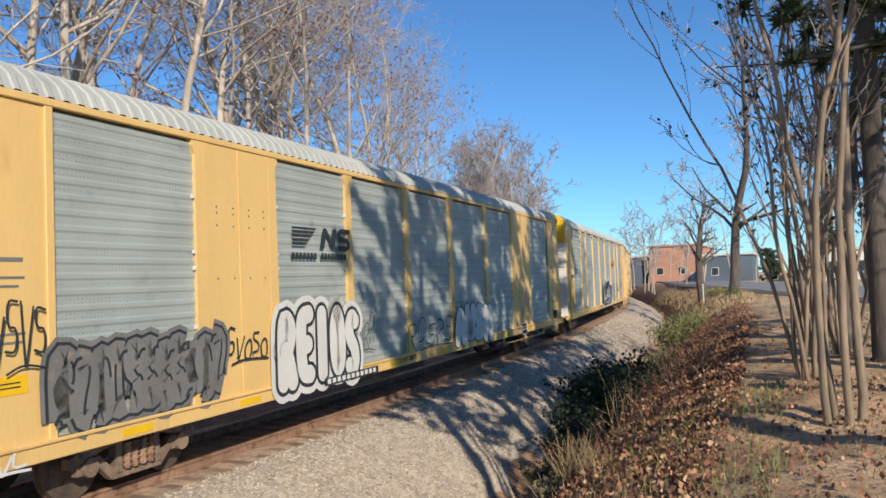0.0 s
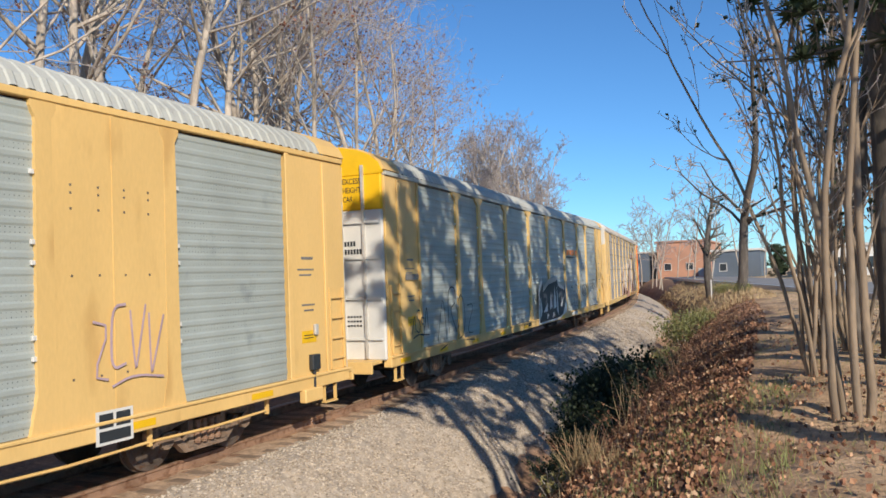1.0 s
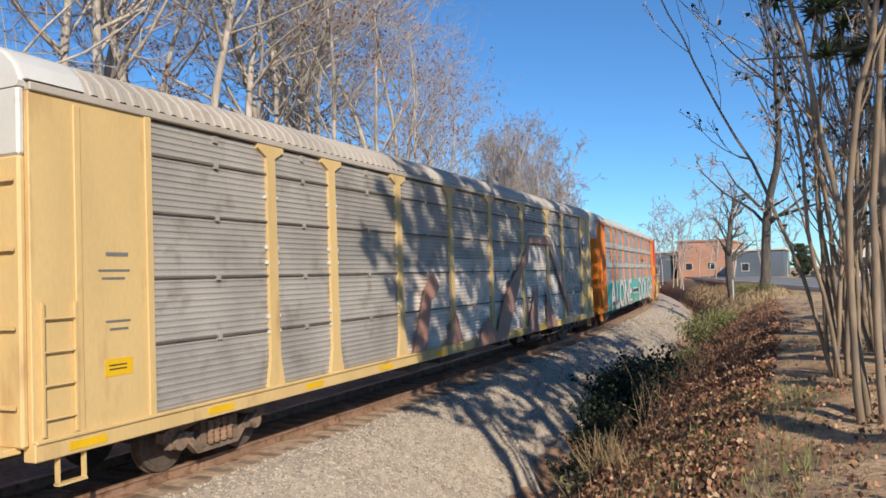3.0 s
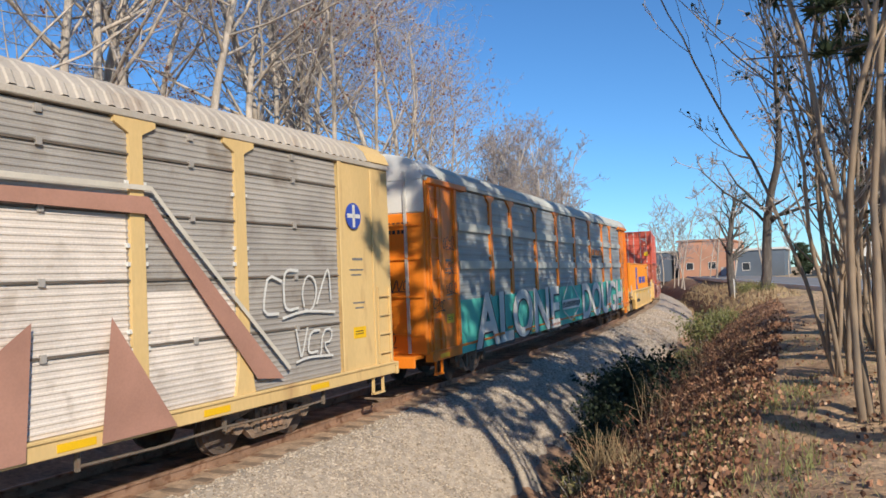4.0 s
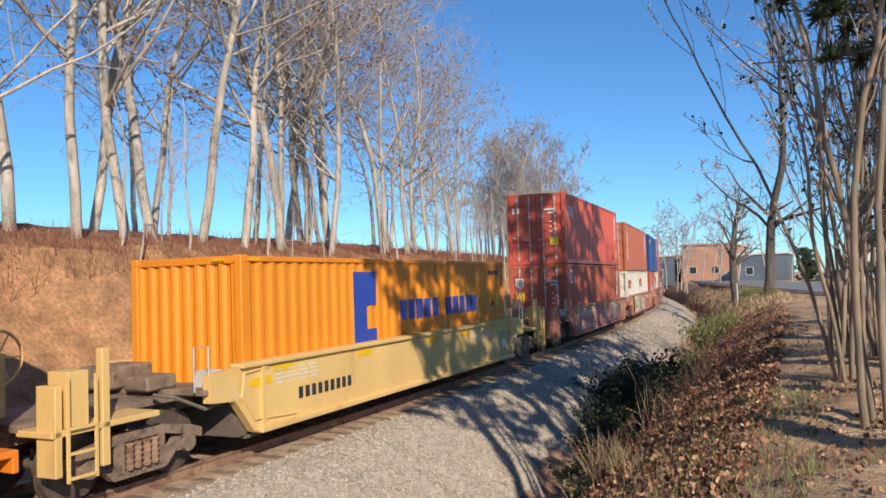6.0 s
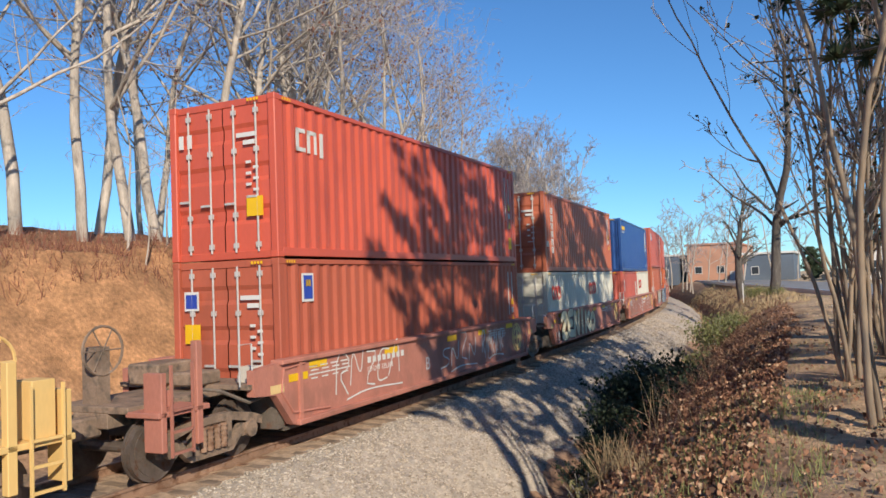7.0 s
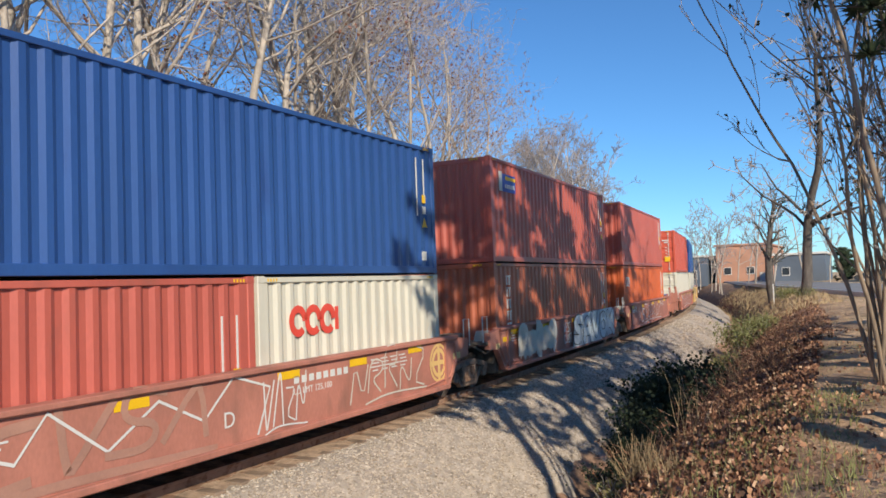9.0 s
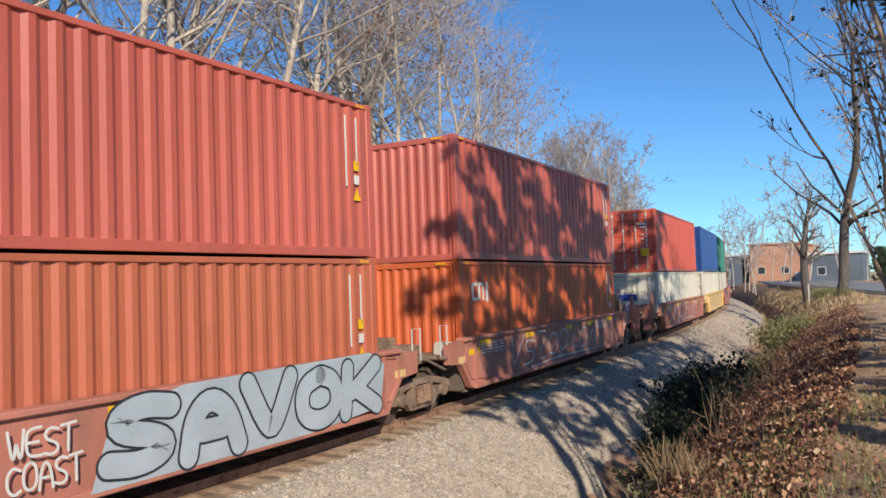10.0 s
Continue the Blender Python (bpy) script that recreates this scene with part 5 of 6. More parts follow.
def well_unit(s7, paint, label, near_end, far_end_, tags, out=0.0):
    """One well of an articulated stack car: deep side sills with sloped ends, platforms over the trucks, rails and stanchions."""
    w = tagged(new("well_car"), label, "railway car", "train cars")
    moving.append((w, s7, 6.2))
    lo, hi = 0.40, 1.42
    outline = [(-7.1, 1.42), (-7.1, 1.0), (-6.55, 0.95), (-6.1, lo), (6.1, lo), (6.55, 0.95), (7.1, 1.0), (7.1, 1.42), (6.45, 1.47), (-6.45, 1.47)]
    for sx in (-1, 1):
        a, b = sorted((sx * 1.29, sx * 1.44))
        sill = part("side_sill", extrude_poly(bmesh.new(), outline, "x", a, b), paint, w)
        a, b = sorted((sx * 1.25, sx * 1.52))
        part("top_chord", boxes((a, b, -6.45, 6.45, 1.44, 1.52), bevel=0.015), paint, sill)
        part("bottom_chord", boxes((a, b, -6.0, 6.0, 0.36, 0.46), bevel=0.015), paint, sill)
        a, b = sorted((sx * 1.44, sx * 1.49))
        for y in (-5.9, 5.9):
            part("stiffener", boxes((a, b, y - 0.04, y + 0.04, 0.46, 1.44)), paint, sill)
    part("well_floor", boxes((-1.25, 1.25, -6.1, 6.1, 0.28, 0.34), (-1.25, 1.25, -6.3, -6.1, 0.34, 1.0), (-1.25, 1.25, 6.1, 6.3, 0.34, 1.0)), "dark", w)
    for sy, end in ((-1, near_end), (1, far_end_)):
        y1 = 9.0 + out if end else 7.72
        a, b = sorted((sy * 6.3, sy * y1))
        part("end_platform", boxes((-0.75, 0.75, a, b, 1.02, 1.12), (-1.4, 1.4, min(sy * 6.4, sy * 7.2), max(sy * 6.4, sy * 7.2), 1.12, 1.2), (-0.35, 0.35, a, b, 0.8, 1.02), bevel=0.01), "truckm", w, "dusty steel end platform")
        for k, x in enumerate((1.1, -1.1)):
            cone = extrude_poly(bmesh.new(), [(x - 0.22, 1.2), (x + 0.22, 1.2), (x + 0.14, 1.46), (x - 0.14, 1.46)], "y", sy * 6.75 - 0.12, sy * 6.75 + 0.12)
            part("container_guide", cone, "tan", w, "pale cast container guide")
        rail = bmesh.new()
        tube(rail, [(1.36, sy * 7.05, 1.2), (1.36, sy * 7.05, 1.85), (1.36, sy * 7.35, 1.85), (1.36, sy * 7.35, 1.2)], [0.016] * 4, 6)
        part("handrail", rail, "steel", w)
        part("equipment_box", boxes((-0.9, -0.2, min(sy * 6.6, sy * 7.5), max(sy * 6.6, sy * 7.5), 1.2, 1.55), (0.1, 0.6, min(sy * 6.9, sy * 7.5), max(sy * 6.9, sy * 7.5), 1.2, 1.42), bevel=0.03), "truckm", w, "dusty brown equipment boxes")
        pipe = bmesh.new()
        tube(pipe, [(1.2, sy * 6.5, 0.95), (1.25, sy * 7.0, 0.9), (1.1, sy * 7.5, 1.15), (0.9, sy * 7.7, 1.2)], [0.03] * 4, 6)
        part("brake_hose", pipe, "dark", w)
        if end:
            part("stanchion", boxes((1.22, 1.34, sy * (8.2 + out) - 0.06, sy * (8.2 + out) + 0.06, 0.5, 2.0), (1.0, 1.34, sy * (8.9 + out) - 0.05, sy * (8.9 + out) + 0.05, 0.5, 1.6), (0.7, 1.34, min(sy * 8.0, sy * (9.0 + out)), max(sy * 8.0, sy * (9.0 + out)), 0.98, 1.06), (0.95, 1.32 if out else 1.0, min(sy * (8.45 + out), sy * (8.75 + out)), max(sy * (8.45 + out), sy * (8.75 + out)), 1.06, 1.75 if out else 1.3), bevel=0.01), paint, w)
            whl = bmesh.new()
            tube(whl, [(0.0, sy * (8.75 + out) + 0.36 * math.cos(k * math.tau / 20), 1.9 + 0.36 * math.sin(k * math.tau / 20)) for k in range(21)], [0.022] * 21, 5)
            for k in range(3):
                a0 = k * math.pi / 3
                tube(whl, [(0.0, sy * (8.75 + out) - 0.36 * math.cos(a0), 1.9 - 0.36 * math.sin(a0)), (0.0, sy * (8.75 + out) + 0.36 * math.cos(a0), 1.9 + 0.36 * math.sin(a0))], [0.012] * 2, 5)
            box(whl, -0.3, 0.0, sy * (8.75 + out) - 0.12, sy * (8.75 + out) + 0.12, 1.12, 1.95)
            part("brake_wheel", whl, paint if paint == "yellow" else "truckm", w)
            part("ladder", boxes(*[(1.36, 1.40, sy * (8.6 + out) - 0.2, sy * (8.6 + out) + 0.2, z, z + 0.035) for z in (0.45, 0.75, 1.05)], (1.36, 1.40, sy * (8.6 + out) - 0.22, sy * (8.6 + out) - 0.19, 0.42, 1.7), (1.36, 1.40, sy * (8.6 + out) + 0.19, sy * (8.6 + out) + 0.22, 0.42, 1.7)), paint, w)
            a, b = sorted((sy * (8.9 + out), sy * (9.5 + out)))
            part("coupler", boxes((-0.14, 0.14, a, b, 0.68, 0.98), bevel=0.03), "truckm", w)
            truck(w, sy * (7.7 + out * 0.6))
        elif sy < 0:
            truck(w, -7.72)
    for y, z in ((-6.2, 1.12), (-5.6, 1.28), (-2.9, 1.26), (0.2, 1.26), (2.2, 1.26), (4.3, 1.3)):
        bars([(y, y + 0.55, z, z + 0.13)], 1.442, "bright", w, "reflector", "bright yellow reflector strip")
    for y in (-5.6, 2.9):
        bars([(y + 0.34 * k + 0.05 * (r % 2), y + 0.34 * k + 0.24 + 0.04 * (r % 3), 1.3 - 0.07 * r, 1.325 - 0.07 * r) for r in range(4) for k in range(4)], 1.442, "white", w, "stencil", "small white stencilled lines")
    for y in (-6.7, 6.3):
        bars([(y, y + 0.36, 0.98, 1.12)], 1.442, "cream", w, "placard")
    for sy in (-1, 1):
        conduit = bmesh.new()
        tube(conduit, [(1.455, sy * 5.75, 1.40), (1.455, sy * 6.35, 1.36), (1.455, sy * 6.42, 1.0), (1.455, sy * 6.1, 0.6), (1.455, sy * 5.0, 0.52)], [0.022] * 5, 6)
        part("conduit", conduit, paint, w)
    tags(w)
    return w


def load_marks(w, y, letter):
    bars([(y + k * 0.2, y + 0.13 + k * 0.2, 1.16, 1.28) for k in range(8)], 1.442, "white", w, "number_bars", "white reporting mark bars")
    wall_text("LD LMT 125,100", 0.11, y, 0.98, 1.442, "white", w)
    if letter:
        wall_text(letter, 0.24, y - 1.6, 0.72, 1.446, "white", w)


def wheel_sign(w, y):
    bm = bmesh.new()
    q = [(y + 0.38 * math.cos(a * math.tau / 24), 0.98 + 0.4 * math.sin(a * math.tau / 24)) for a in range(25)]
    ribbon(bm, q, 0.06, 1.446)
    q = [(y + 0.27 * math.cos(a * math.tau / 24), 0.98 + 0.28 * math.sin(a * math.tau / 24)) for a in range(25)]
    ribbon(bm, q, 0.09, 1.446)
    box(bm, 1.445, 1.449, y - 0.05, y + 0.05, 0.6, 1.36), box(bm, 1.4452, 1.4488, y - 0.36, y + 0.36, 0.93, 1.03)
    part("round_emblem", bm, "yellow", w, "round yellow wheel-shaped emblem")


def tags0(w):
    load_marks(w, -3.6, "")
    bm = bmesh.new()
    box(bm, 1.442, 1.446, 5.9 - 8.6, 5.9 - 8.58, 0.6, 0.62)
    part("marking", bm, "white", w)
    scrawl(51, -4.8, -2.2, 0.6, 1.45, 1.45, 0.045, "white", w, 5, "thin white sprayed tag")
    scrawl(52, -0.2, 2.0, 0.55, 1.3, 1.45, 0.05, "white", w, 4, "thin white sprayed tag")
    scrawl(53, 2.4, 4.0, 0.6, 1.35, 1.45, 0.05, "white", w, 7, "dense white sprayed tag")
    wall_text("B", 0.3, -1.0, 0.72, 1.446, "white", w)
    wheel_sign(w, 5.2)


def tags1(w):
    fat_word("ZENIKO", -5.6, 0.1, 0.40, 1.55, 1.526, w, "custard", "ink", 0.30, 0.03, None, 61, "fat cream bubble letter with black outline", 0.25)
    bars([(-6.0, -5.5, 0.5, 0.8), (-6.0, -5.4, 1.2, 1.22), (-6.0, -5.45, 1.12, 1.14), (2.0, 3.2, 1.25, 1.28), (2.0, 3.0, 1.15, 1.18)], 1.443, "white", w)
    wheel_sign(w, 5.4)


def tags2(w):
    load_marks(w, 0.6, "D")
    bm = bmesh.new()
    ribbon(bm, [(-5.8, 0.6), (-5.2, 1.3), (-4.2, 0.9), (-3.8, 1.4), (-3.0, 0.8), (-2.2, 1.3), (-1.4, 0.9), (-0.8, 1.45), (0.0, 1.2), (-0.3, 0.5)], 0.045, 1.45)
    part("graffiti", bm, "white", w, "thin white zigzag outline")
    scrawl(71, 2.2, 5.0, 0.55, 1.4, 1.45, 0.05, "tan", w, 5, "pale sprayed tag")
    scrawl(72, -0.2, 0.9, 0.5, 1.3, 1.452, 0.04, "white", w, 4)
    scrawl(73, -5.6, -1.2, 0.5, 1.4, 1.448, 0.16, "maroon", w, 5, "faint dark sprayed shapes")
    wheel_sign(w, 5.6)


def tags3(w):
    stroke_piece(85, -5.2, -1.9, 0.5, 1.42, 1.525, w, "tan", "steel", 5, 0.22, "tan", "pale graffiti over oxide paint")
    flat_shape("graffiti_field", [(-0.1, 0.42), (0.2, 1.3), (1.3, 1.52), (5.4, 1.55), (5.85, 1.3), (5.7, 0.55), (3.8, 0.42)], 1.524, "silver", w, "silver-blue sprayed field")
    fat_word("SAVOK", 0.05, 5.7, 0.42, 1.52, 1.527, w, "silver", "ink", 0.30, 0.035, None, 84, "silver-blue block graffiti letter with black edge")
    load_marks(w, -3.1, "")
    fat_word("WEST", -1.08, -0.28, 0.98, 1.32, 1.534, w, "white", "white", 0.03, 0.002, None, 86, "thin white sprayed letter")
    fat_word("COAST", -1.1, -0.2, 0.62, 0.96, 1.534, w, "white", "white", 0.03, 0.002, None, 87, "thin white sprayed letter")


def tags_e(w):
    bars([(4.4, 5.8, 0.6, 1.2)], 1.443, "cream", w, "stencil_field")
    bars([(5.2, 5.5, 0.72, 0.95)], 1.447, "white", w)
    bars([(-4.9 + 0.2 * k, -4.78 + 0.2 * k, 0.75, 0.95) for k in range(9)], 1.446, "ink", w, "number_bars")


well_unit(S0, "wellm", "oxide-red stack car end unit with white graffiti", True, False, tags0)
well_unit(S0 + UNIT, "wellm", "oxide-red stack car unit with cream bubble graffiti", False, False, tags1)
well_unit(S0 + 2 * UNIT, "wellm", "oxide-red stack car unit with white zigzag graffiti", False, False, tags2)
well_unit(S0 + 3 * UNIT, "wellm", "oxide-red stack car unit with silver block graffiti", False, False, tags3)
well_unit(S0 + 4 * UNIT, "wellm", "oxide-red stack car end unit", False, True, lambda w: scrawl(91, -4, 3, 0.5, 1.35, 1.45, 0.05, "white", w, 8))
for k in range(4):
    well_unit(S5 + k * UNIT, "wellm" if k != 1 else "yellow", "stack car unit farther back in the train", k == 0, k == 3, lambda w: scrawl(95, -4, 3, 0.5, 1.35, 1.45, 0.05, "white", w, 8))
well_unit(E_S, "yellow", "yellow single-well stack car with an orange container", True, True, tags_e, 0.7)


# ---- trees and plants ----
class Tubes:
    """Collects tapered tubes and leaves for one mesh."""

    def __init__(self):
        self.verts, self.faces = [], []

    def add(self, pts, radii, n=4):
        base, side = len(self.verts), None
        for i, p in enumerate(pts):
            d = (pts[min(i + 1, len(pts) - 1)] - pts[max(i - 1, 0)]).normalized()
            side = d.orthogonal().normalized() if side is None else (side - d * side.dot(d)).normalized()
            up = d.cross(side)
            for k in range(n):
                a = k * math.tau / n
                self.verts.append(p + (side * math.cos(a) + up * math.sin(a)) * radii[i])
        for i in range(len(pts) - 1):
            for k in range(n):
                a, b = base + i * n + k, base + i * n + (k + 1) % n
                self.faces.append((a, b, b + n, a + n))

    def leaf(self, p, size, rnd):
        q = Euler((rnd.uniform(0, 6.28), rnd.uniform(0, 6.28), rnd.uniform(0, 6.28))).to_matrix()
        k = len(self.verts)
        w = size * rnd.uniform(0.35, 0.6)
        for v in ((0, 0, 0), (size * 0.5, w, size * 0.12), (size, 0, 0), (size * 0.5, -w, size * 0.12)):
            self.verts.append(p + q @ Vector(v))
        self.faces.append((k, k + 1, k + 2, k + 3))

    def mesh(self, name, material, smooth=True):
        me = bpy.data.meshes.new(name)
        me.from_pydata([tuple(v) for v in self.verts], [], self.faces)
        me.materials.append(M[material])
        if smooth:
            me.polygons.foreach_set("use_smooth", [True] * len(me.polygons))
        return me


def wander(p, d, length, n, rnd, bend, up):
    pts = [p.copy()]
    for _ in range(n):
        d = (d + Vector((rnd.gauss(0, bend), rnd.gauss(0, bend), rnd.gauss(0, bend) + up))).normalized()
        p = p + d * (length / n)
        pts.append(p.copy())
    return pts, d


def sprout(trunk, crown, p, d, length, r, level, rnd, opt):
    n = opt.get("joints", 9) if level == 0 else 5 if level < 2 else 3
    pts, dd = wander(p, d, length, n, rnd, opt["bend"] * (1 + 0.4 * level), opt["up"])
    radii = [max(r * (1 - 0.7 * i / n), opt["thin"]) for i in range(n + 1)]
    (trunk if level < 2 else crown).add(pts, radii, (7, 5, 4, 3, 3)[min(level, 4)])
    if level >= opt["levels"]:
        return pts
    for k in range(opt["kids"][level]):
        t = rnd.uniform(opt["low"] if level == 0 else 0.2, 1.0) if k else 1.0
        i = min(int(t * n), n - 1)
        q = pts[i].lerp(pts[i + 1], t * n - i) if t < 1 else pts[-1]
        axis = (pts[i + 1] - pts[i]).normalized()
        side = axis.orthogonal().normalized()
        side.rotate(Matrix.Rotation(rnd.uniform(0, 6.28), 3, axis))
        ang = radians(rnd.uniform(*opt["angle"]))
        nd = axis * math.cos(ang) + side * math.sin(ang)
        sprout(trunk, crown, q, nd, length * rnd.uniform(*opt["shrink"]) * (1.25 - 0.5 * t if level == 0 else 1), max(radii[i] * rnd.uniform(0.33, 0.54), opt["thin"]), level + 1, rnd, opt)
    return pts


def bare_tree(name, seed, height, label, bark="bark", twig="twig", opt=None, leaves=0, leaf_mat="deadleaf"):
    """A leafless tree: tapered trunk and limbs, and a crown of fine twigs."""
    rnd = random.Random(seed)
    o = dict(levels=4, kids=(15, 6, 4, 3), low=0.22, angle=(28, 66), shrink=(0.26, 0.46), bend=0.075, up=0.045, thin=0.010, girth=0.0098)
    o.update(opt or {})
    trunk, crown = Tubes(), Tubes()
    sprout(trunk, crown, Vector((0, 0, -0.4)), Vector((rnd.gauss(0, 0.04), rnd.gauss(0, 0.04), 1)).normalized(), height, height * o["girth"], 0, rnd, o)
    tree = tagged(new(name), label, "tree")
    for nm, t, m in (("trunk", trunk, bark), ("crown", crown, twig)):
        ob = new(nm, t.mesh(nm, m))
        ob.parent = tree
    if leaves:
        lv = Tubes()
        for _ in range(leaves):
            lv.leaf(Vector(rnd.choice(crown.verts)), rnd.uniform(0.08, 0.16), rnd)
        ob = new("leaves", lv.mesh("leaves", leaf_mat, False))
        ob.parent = tree
    return tree


def plant(proto, s, u, k, turn, used, z=None):
    p = along(s, u, ground_z(u, s) if z is None else z)
    m = pose(*p, 0, 0, turn)
    if id(proto) not in used:
        used.add(id(proto))
        proto.scale = (k, k, k)
        proto.matrix_basis = m @ Matrix.Diagonal((k, k, k, 1))
        return proto
    t = copy_thing(proto, m)
    t.scale = (k, k, k)
    return t


used = set()
rnd = random.Random(8)
kinds = [bare_tree("bare_tree", 100 + i, 19, ("tall bare grey-barked tree on the clay bank" if i != 1 else "bare tree with a few dead russet leaves on the bank"), leaves=1500 if i in (1, 4) else 0) for i in range(5)]
# the near edge of the wood on the bank, along the track
s = 4.0
while s < 50:
    u = -9.4 - abs(rnd.gauss(0, 1.2)) - max(0, s - 40) * 0.06
    tagged(plant(kinds[rnd.randrange(5)], s, u, rnd.uniform(0.75, 1.12) * (1.0 if s < 38 else 0.85), rnd.uniform(0, 360), used), group="trees of the wood")
    s += rnd.uniform(1.5, 2.3)
for _ in range(14):
    s = rnd.uniform(8, 52)
    tagged(plant(kinds[rnd.randrange(5)], s, rnd.uniform(-25, -14), rnd.uniform(0.8, 1.15), rnd.uniform(0, 360), used), group="trees of the wood")
far_kind = [bare_tree("bare_tree", 140 + i, 19, "bare grey tree with a haze of fine twigs", twig="haze_twig", opt=dict(kids=(20, 6, 5, 3), thin=0.024, low=0.12, shrink=(0.20, 0.34))) for i in range(2)]
for k in range(38):
    u = -9.0 - 13.0 * (k / 37.0) ** 0.8
    tagged(plant(far_kind[rnd.randrange(2)], rnd.uniform(92, 120), u + rnd.uniform(-0.8, 0.8), (0.62 if u > -10.5 else 0.84) * rnd.uniform(0.86, 1.06), rnd.uniform(0, 360), used), group="trees of the far wood")
for k in range(4):
    tagged(plant(far_kind[rnd.randrange(2)], rnd.uniform(60, 84), rnd.uniform(-24, -16), rnd.uniform(0.5, 0.62), rnd.uniform(0, 360), used), group="trees of the far wood")
# saplings and brush on the cut bank
sapling = [bare_tree("sapling", 160 + i, 5.5, "thin leafless sapling on the clay bank", twig="twig", opt=dict(levels=3, kids=(8, 4, 3), thin=0.006)) for i in range(2)]
for _ in range(80):
    tagged(plant(sapling[rnd.randrange(2)], rnd.uniform(6, 75), rnd.uniform(-15, -7.2), rnd.uniform(0.4, 1.25), rnd.uniform(0, 360), used), group="saplings")


def myrtle(seed, label, stems, height, lean=0.2, girth=0.05):
    """A many-stemmed tree with smooth tan bark, forking upwards."""
    rnd2 = random.Random(seed)
    crown = Tubes()
    o = dict(levels=4, kids=(7, 4, 3, 3), low=0.22, angle=(16, 50), shrink=(0.15, 0.27), bend=0.095, up=0.15, thin=0.006, joints=15)
    stem_meshes = []
    for k in range(stems):
        a = k * math.tau / stems + rnd2.uniform(-0.3, 0.3)
        d = Vector((math.cos(a) * lean * rnd2.uniform(0.5, 1.4), math.sin(a) * lean * rnd2.uniform(0.5, 1.4), 1)).normalized()
        stem = Tubes()
        sprout(stem, crown, Vector((0.16 * math.cos(a), 0.16 * math.sin(a), -0.2)), d, height * rnd2.uniform(0.75, 1.05), girth * rnd2.uniform(0.75, 1.15), 0, rnd2, o)
        stem_meshes.append(stem)
    pods = Tubes()
    for _ in range(500):
        pods.leaf(Vector(rnd2.choice(crown.verts)), rnd2.uniform(0.04, 0.09), rnd2)
    tree = tagged(new("crape_myrtle"), label, "tree", "trees on the lawn")
    for nm, t, m in [("stem", stem, "pale_bark") for stem in stem_meshes] + [("crown", crown, "twig"), ("seed_pods", pods, "darkshrub")]:
        ob = new(nm, t.mesh(nm, m))
        ob.parent = tree
    return tree


def at(tree, x, y, z, turn=0, k=1.0):
    tree.matrix_basis = pose(x, y, z, 0, 0, turn) @ Matrix.Diagonal((k, k, k, 1))
    return tree


at(myrtle(201, "three-stemmed leafless tree with smooth tan bark on the lawn", 4, 9.0, 0.12, 0.052), 10.1, 9.45, 1.02, 20)
at(myrtle(202, "broad clump of tan stems, leafless, on the lawn", 12, 8.5, 0.10, 0.036), 9.85, 13.6, 1.0, 40)
at(myrtle(204, "leafless tan-stemmed tree farther along the lawn", 5, 9.0, 0.16, 0.05), 11.5, 20.0, 1.08, 10)
at(myrtle(206, "leafless tan-stemmed tree farther along the lawn", 6, 9.0, 0.2, 0.05), 10.2, 31.0, 1.06, 130)
at(myrtle(207, "leafless tan-stemmed tree near the road", 6, 8.5, 0.16, 0.05), 12.4, 33.0, 1.06, 30)
at(myrtle(209, "dense clump of crooked tan stems on the lawn", 9, 8.5, 0.14, 0.042), 10.5, 16.2, 1.04, 75)
reach = dict(levels=4, kids=(20, 6, 4, 3), low=0.2, angle=(35, 70), shrink=(0.18, 0.30), bend=0.12, up=0.05, thin=0.007, girth=0.012)
at(bare_tree("bare_tree", 215, 11.5, "dark crooked tree with long bare limbs on the lawn", "dark_bark", "twig", reach, 500), 10.6, 17.4, 1.06, 80)
at(bare_tree("bare_tree", 216, 12.5, "dark crooked tree with long bare limbs on the lawn", "dark_bark", "twig", reach, 500), 11.2, 25.0, 1.06, 200)
oak = dict(levels=3, kids=(17, 6, 5), low=0.25, angle=(40, 75), shrink=(0.2, 0.36), bend=0.1, up=0.06, thin=0.03, girth=0.022)
at(bare_tree("bare_tree", 211, 17, "dark bare tree with stubby upturned limbs", "dark_bark", "twig", oak), 5.45, 58.0, 0.75, 0, 1.0)
at(bare_tree("bare_tree", 212, 9, "dark leaning trunk wrapped in stubby shoots", "dark_bark", "darkshrub", dict(levels=2, kids=(30, 6), low=0.25, angle=(20, 60), shrink=(0.14, 0.3), thin=0.03, girth=0.045)), 2.25, 69.5, 0.5, 0, 1.0)
thin = dict(levels=3, kids=(9, 4, 3), thin=0.03, low=0.3)
for k, (x, y, h) in enumerate(((-8, 105, 11), (-4.5, 112, 14), (-1, 100, 12), (1.5, 118, 13), (-11, 120, 10), (5, 105, 9), (-6.5, 98, 9), (-13, 128, 11), (-10, 135, 12), (-7.5, 128, 10), (-15.5, 132, 11), (-12, 112, 8), (-9.5, 108, 7))):
    at(bare_tree("sapling", 230 + k, h, "slender pale bare tree by the road", "bark", "haze_twig", thin), x, y, 0.6, 0)


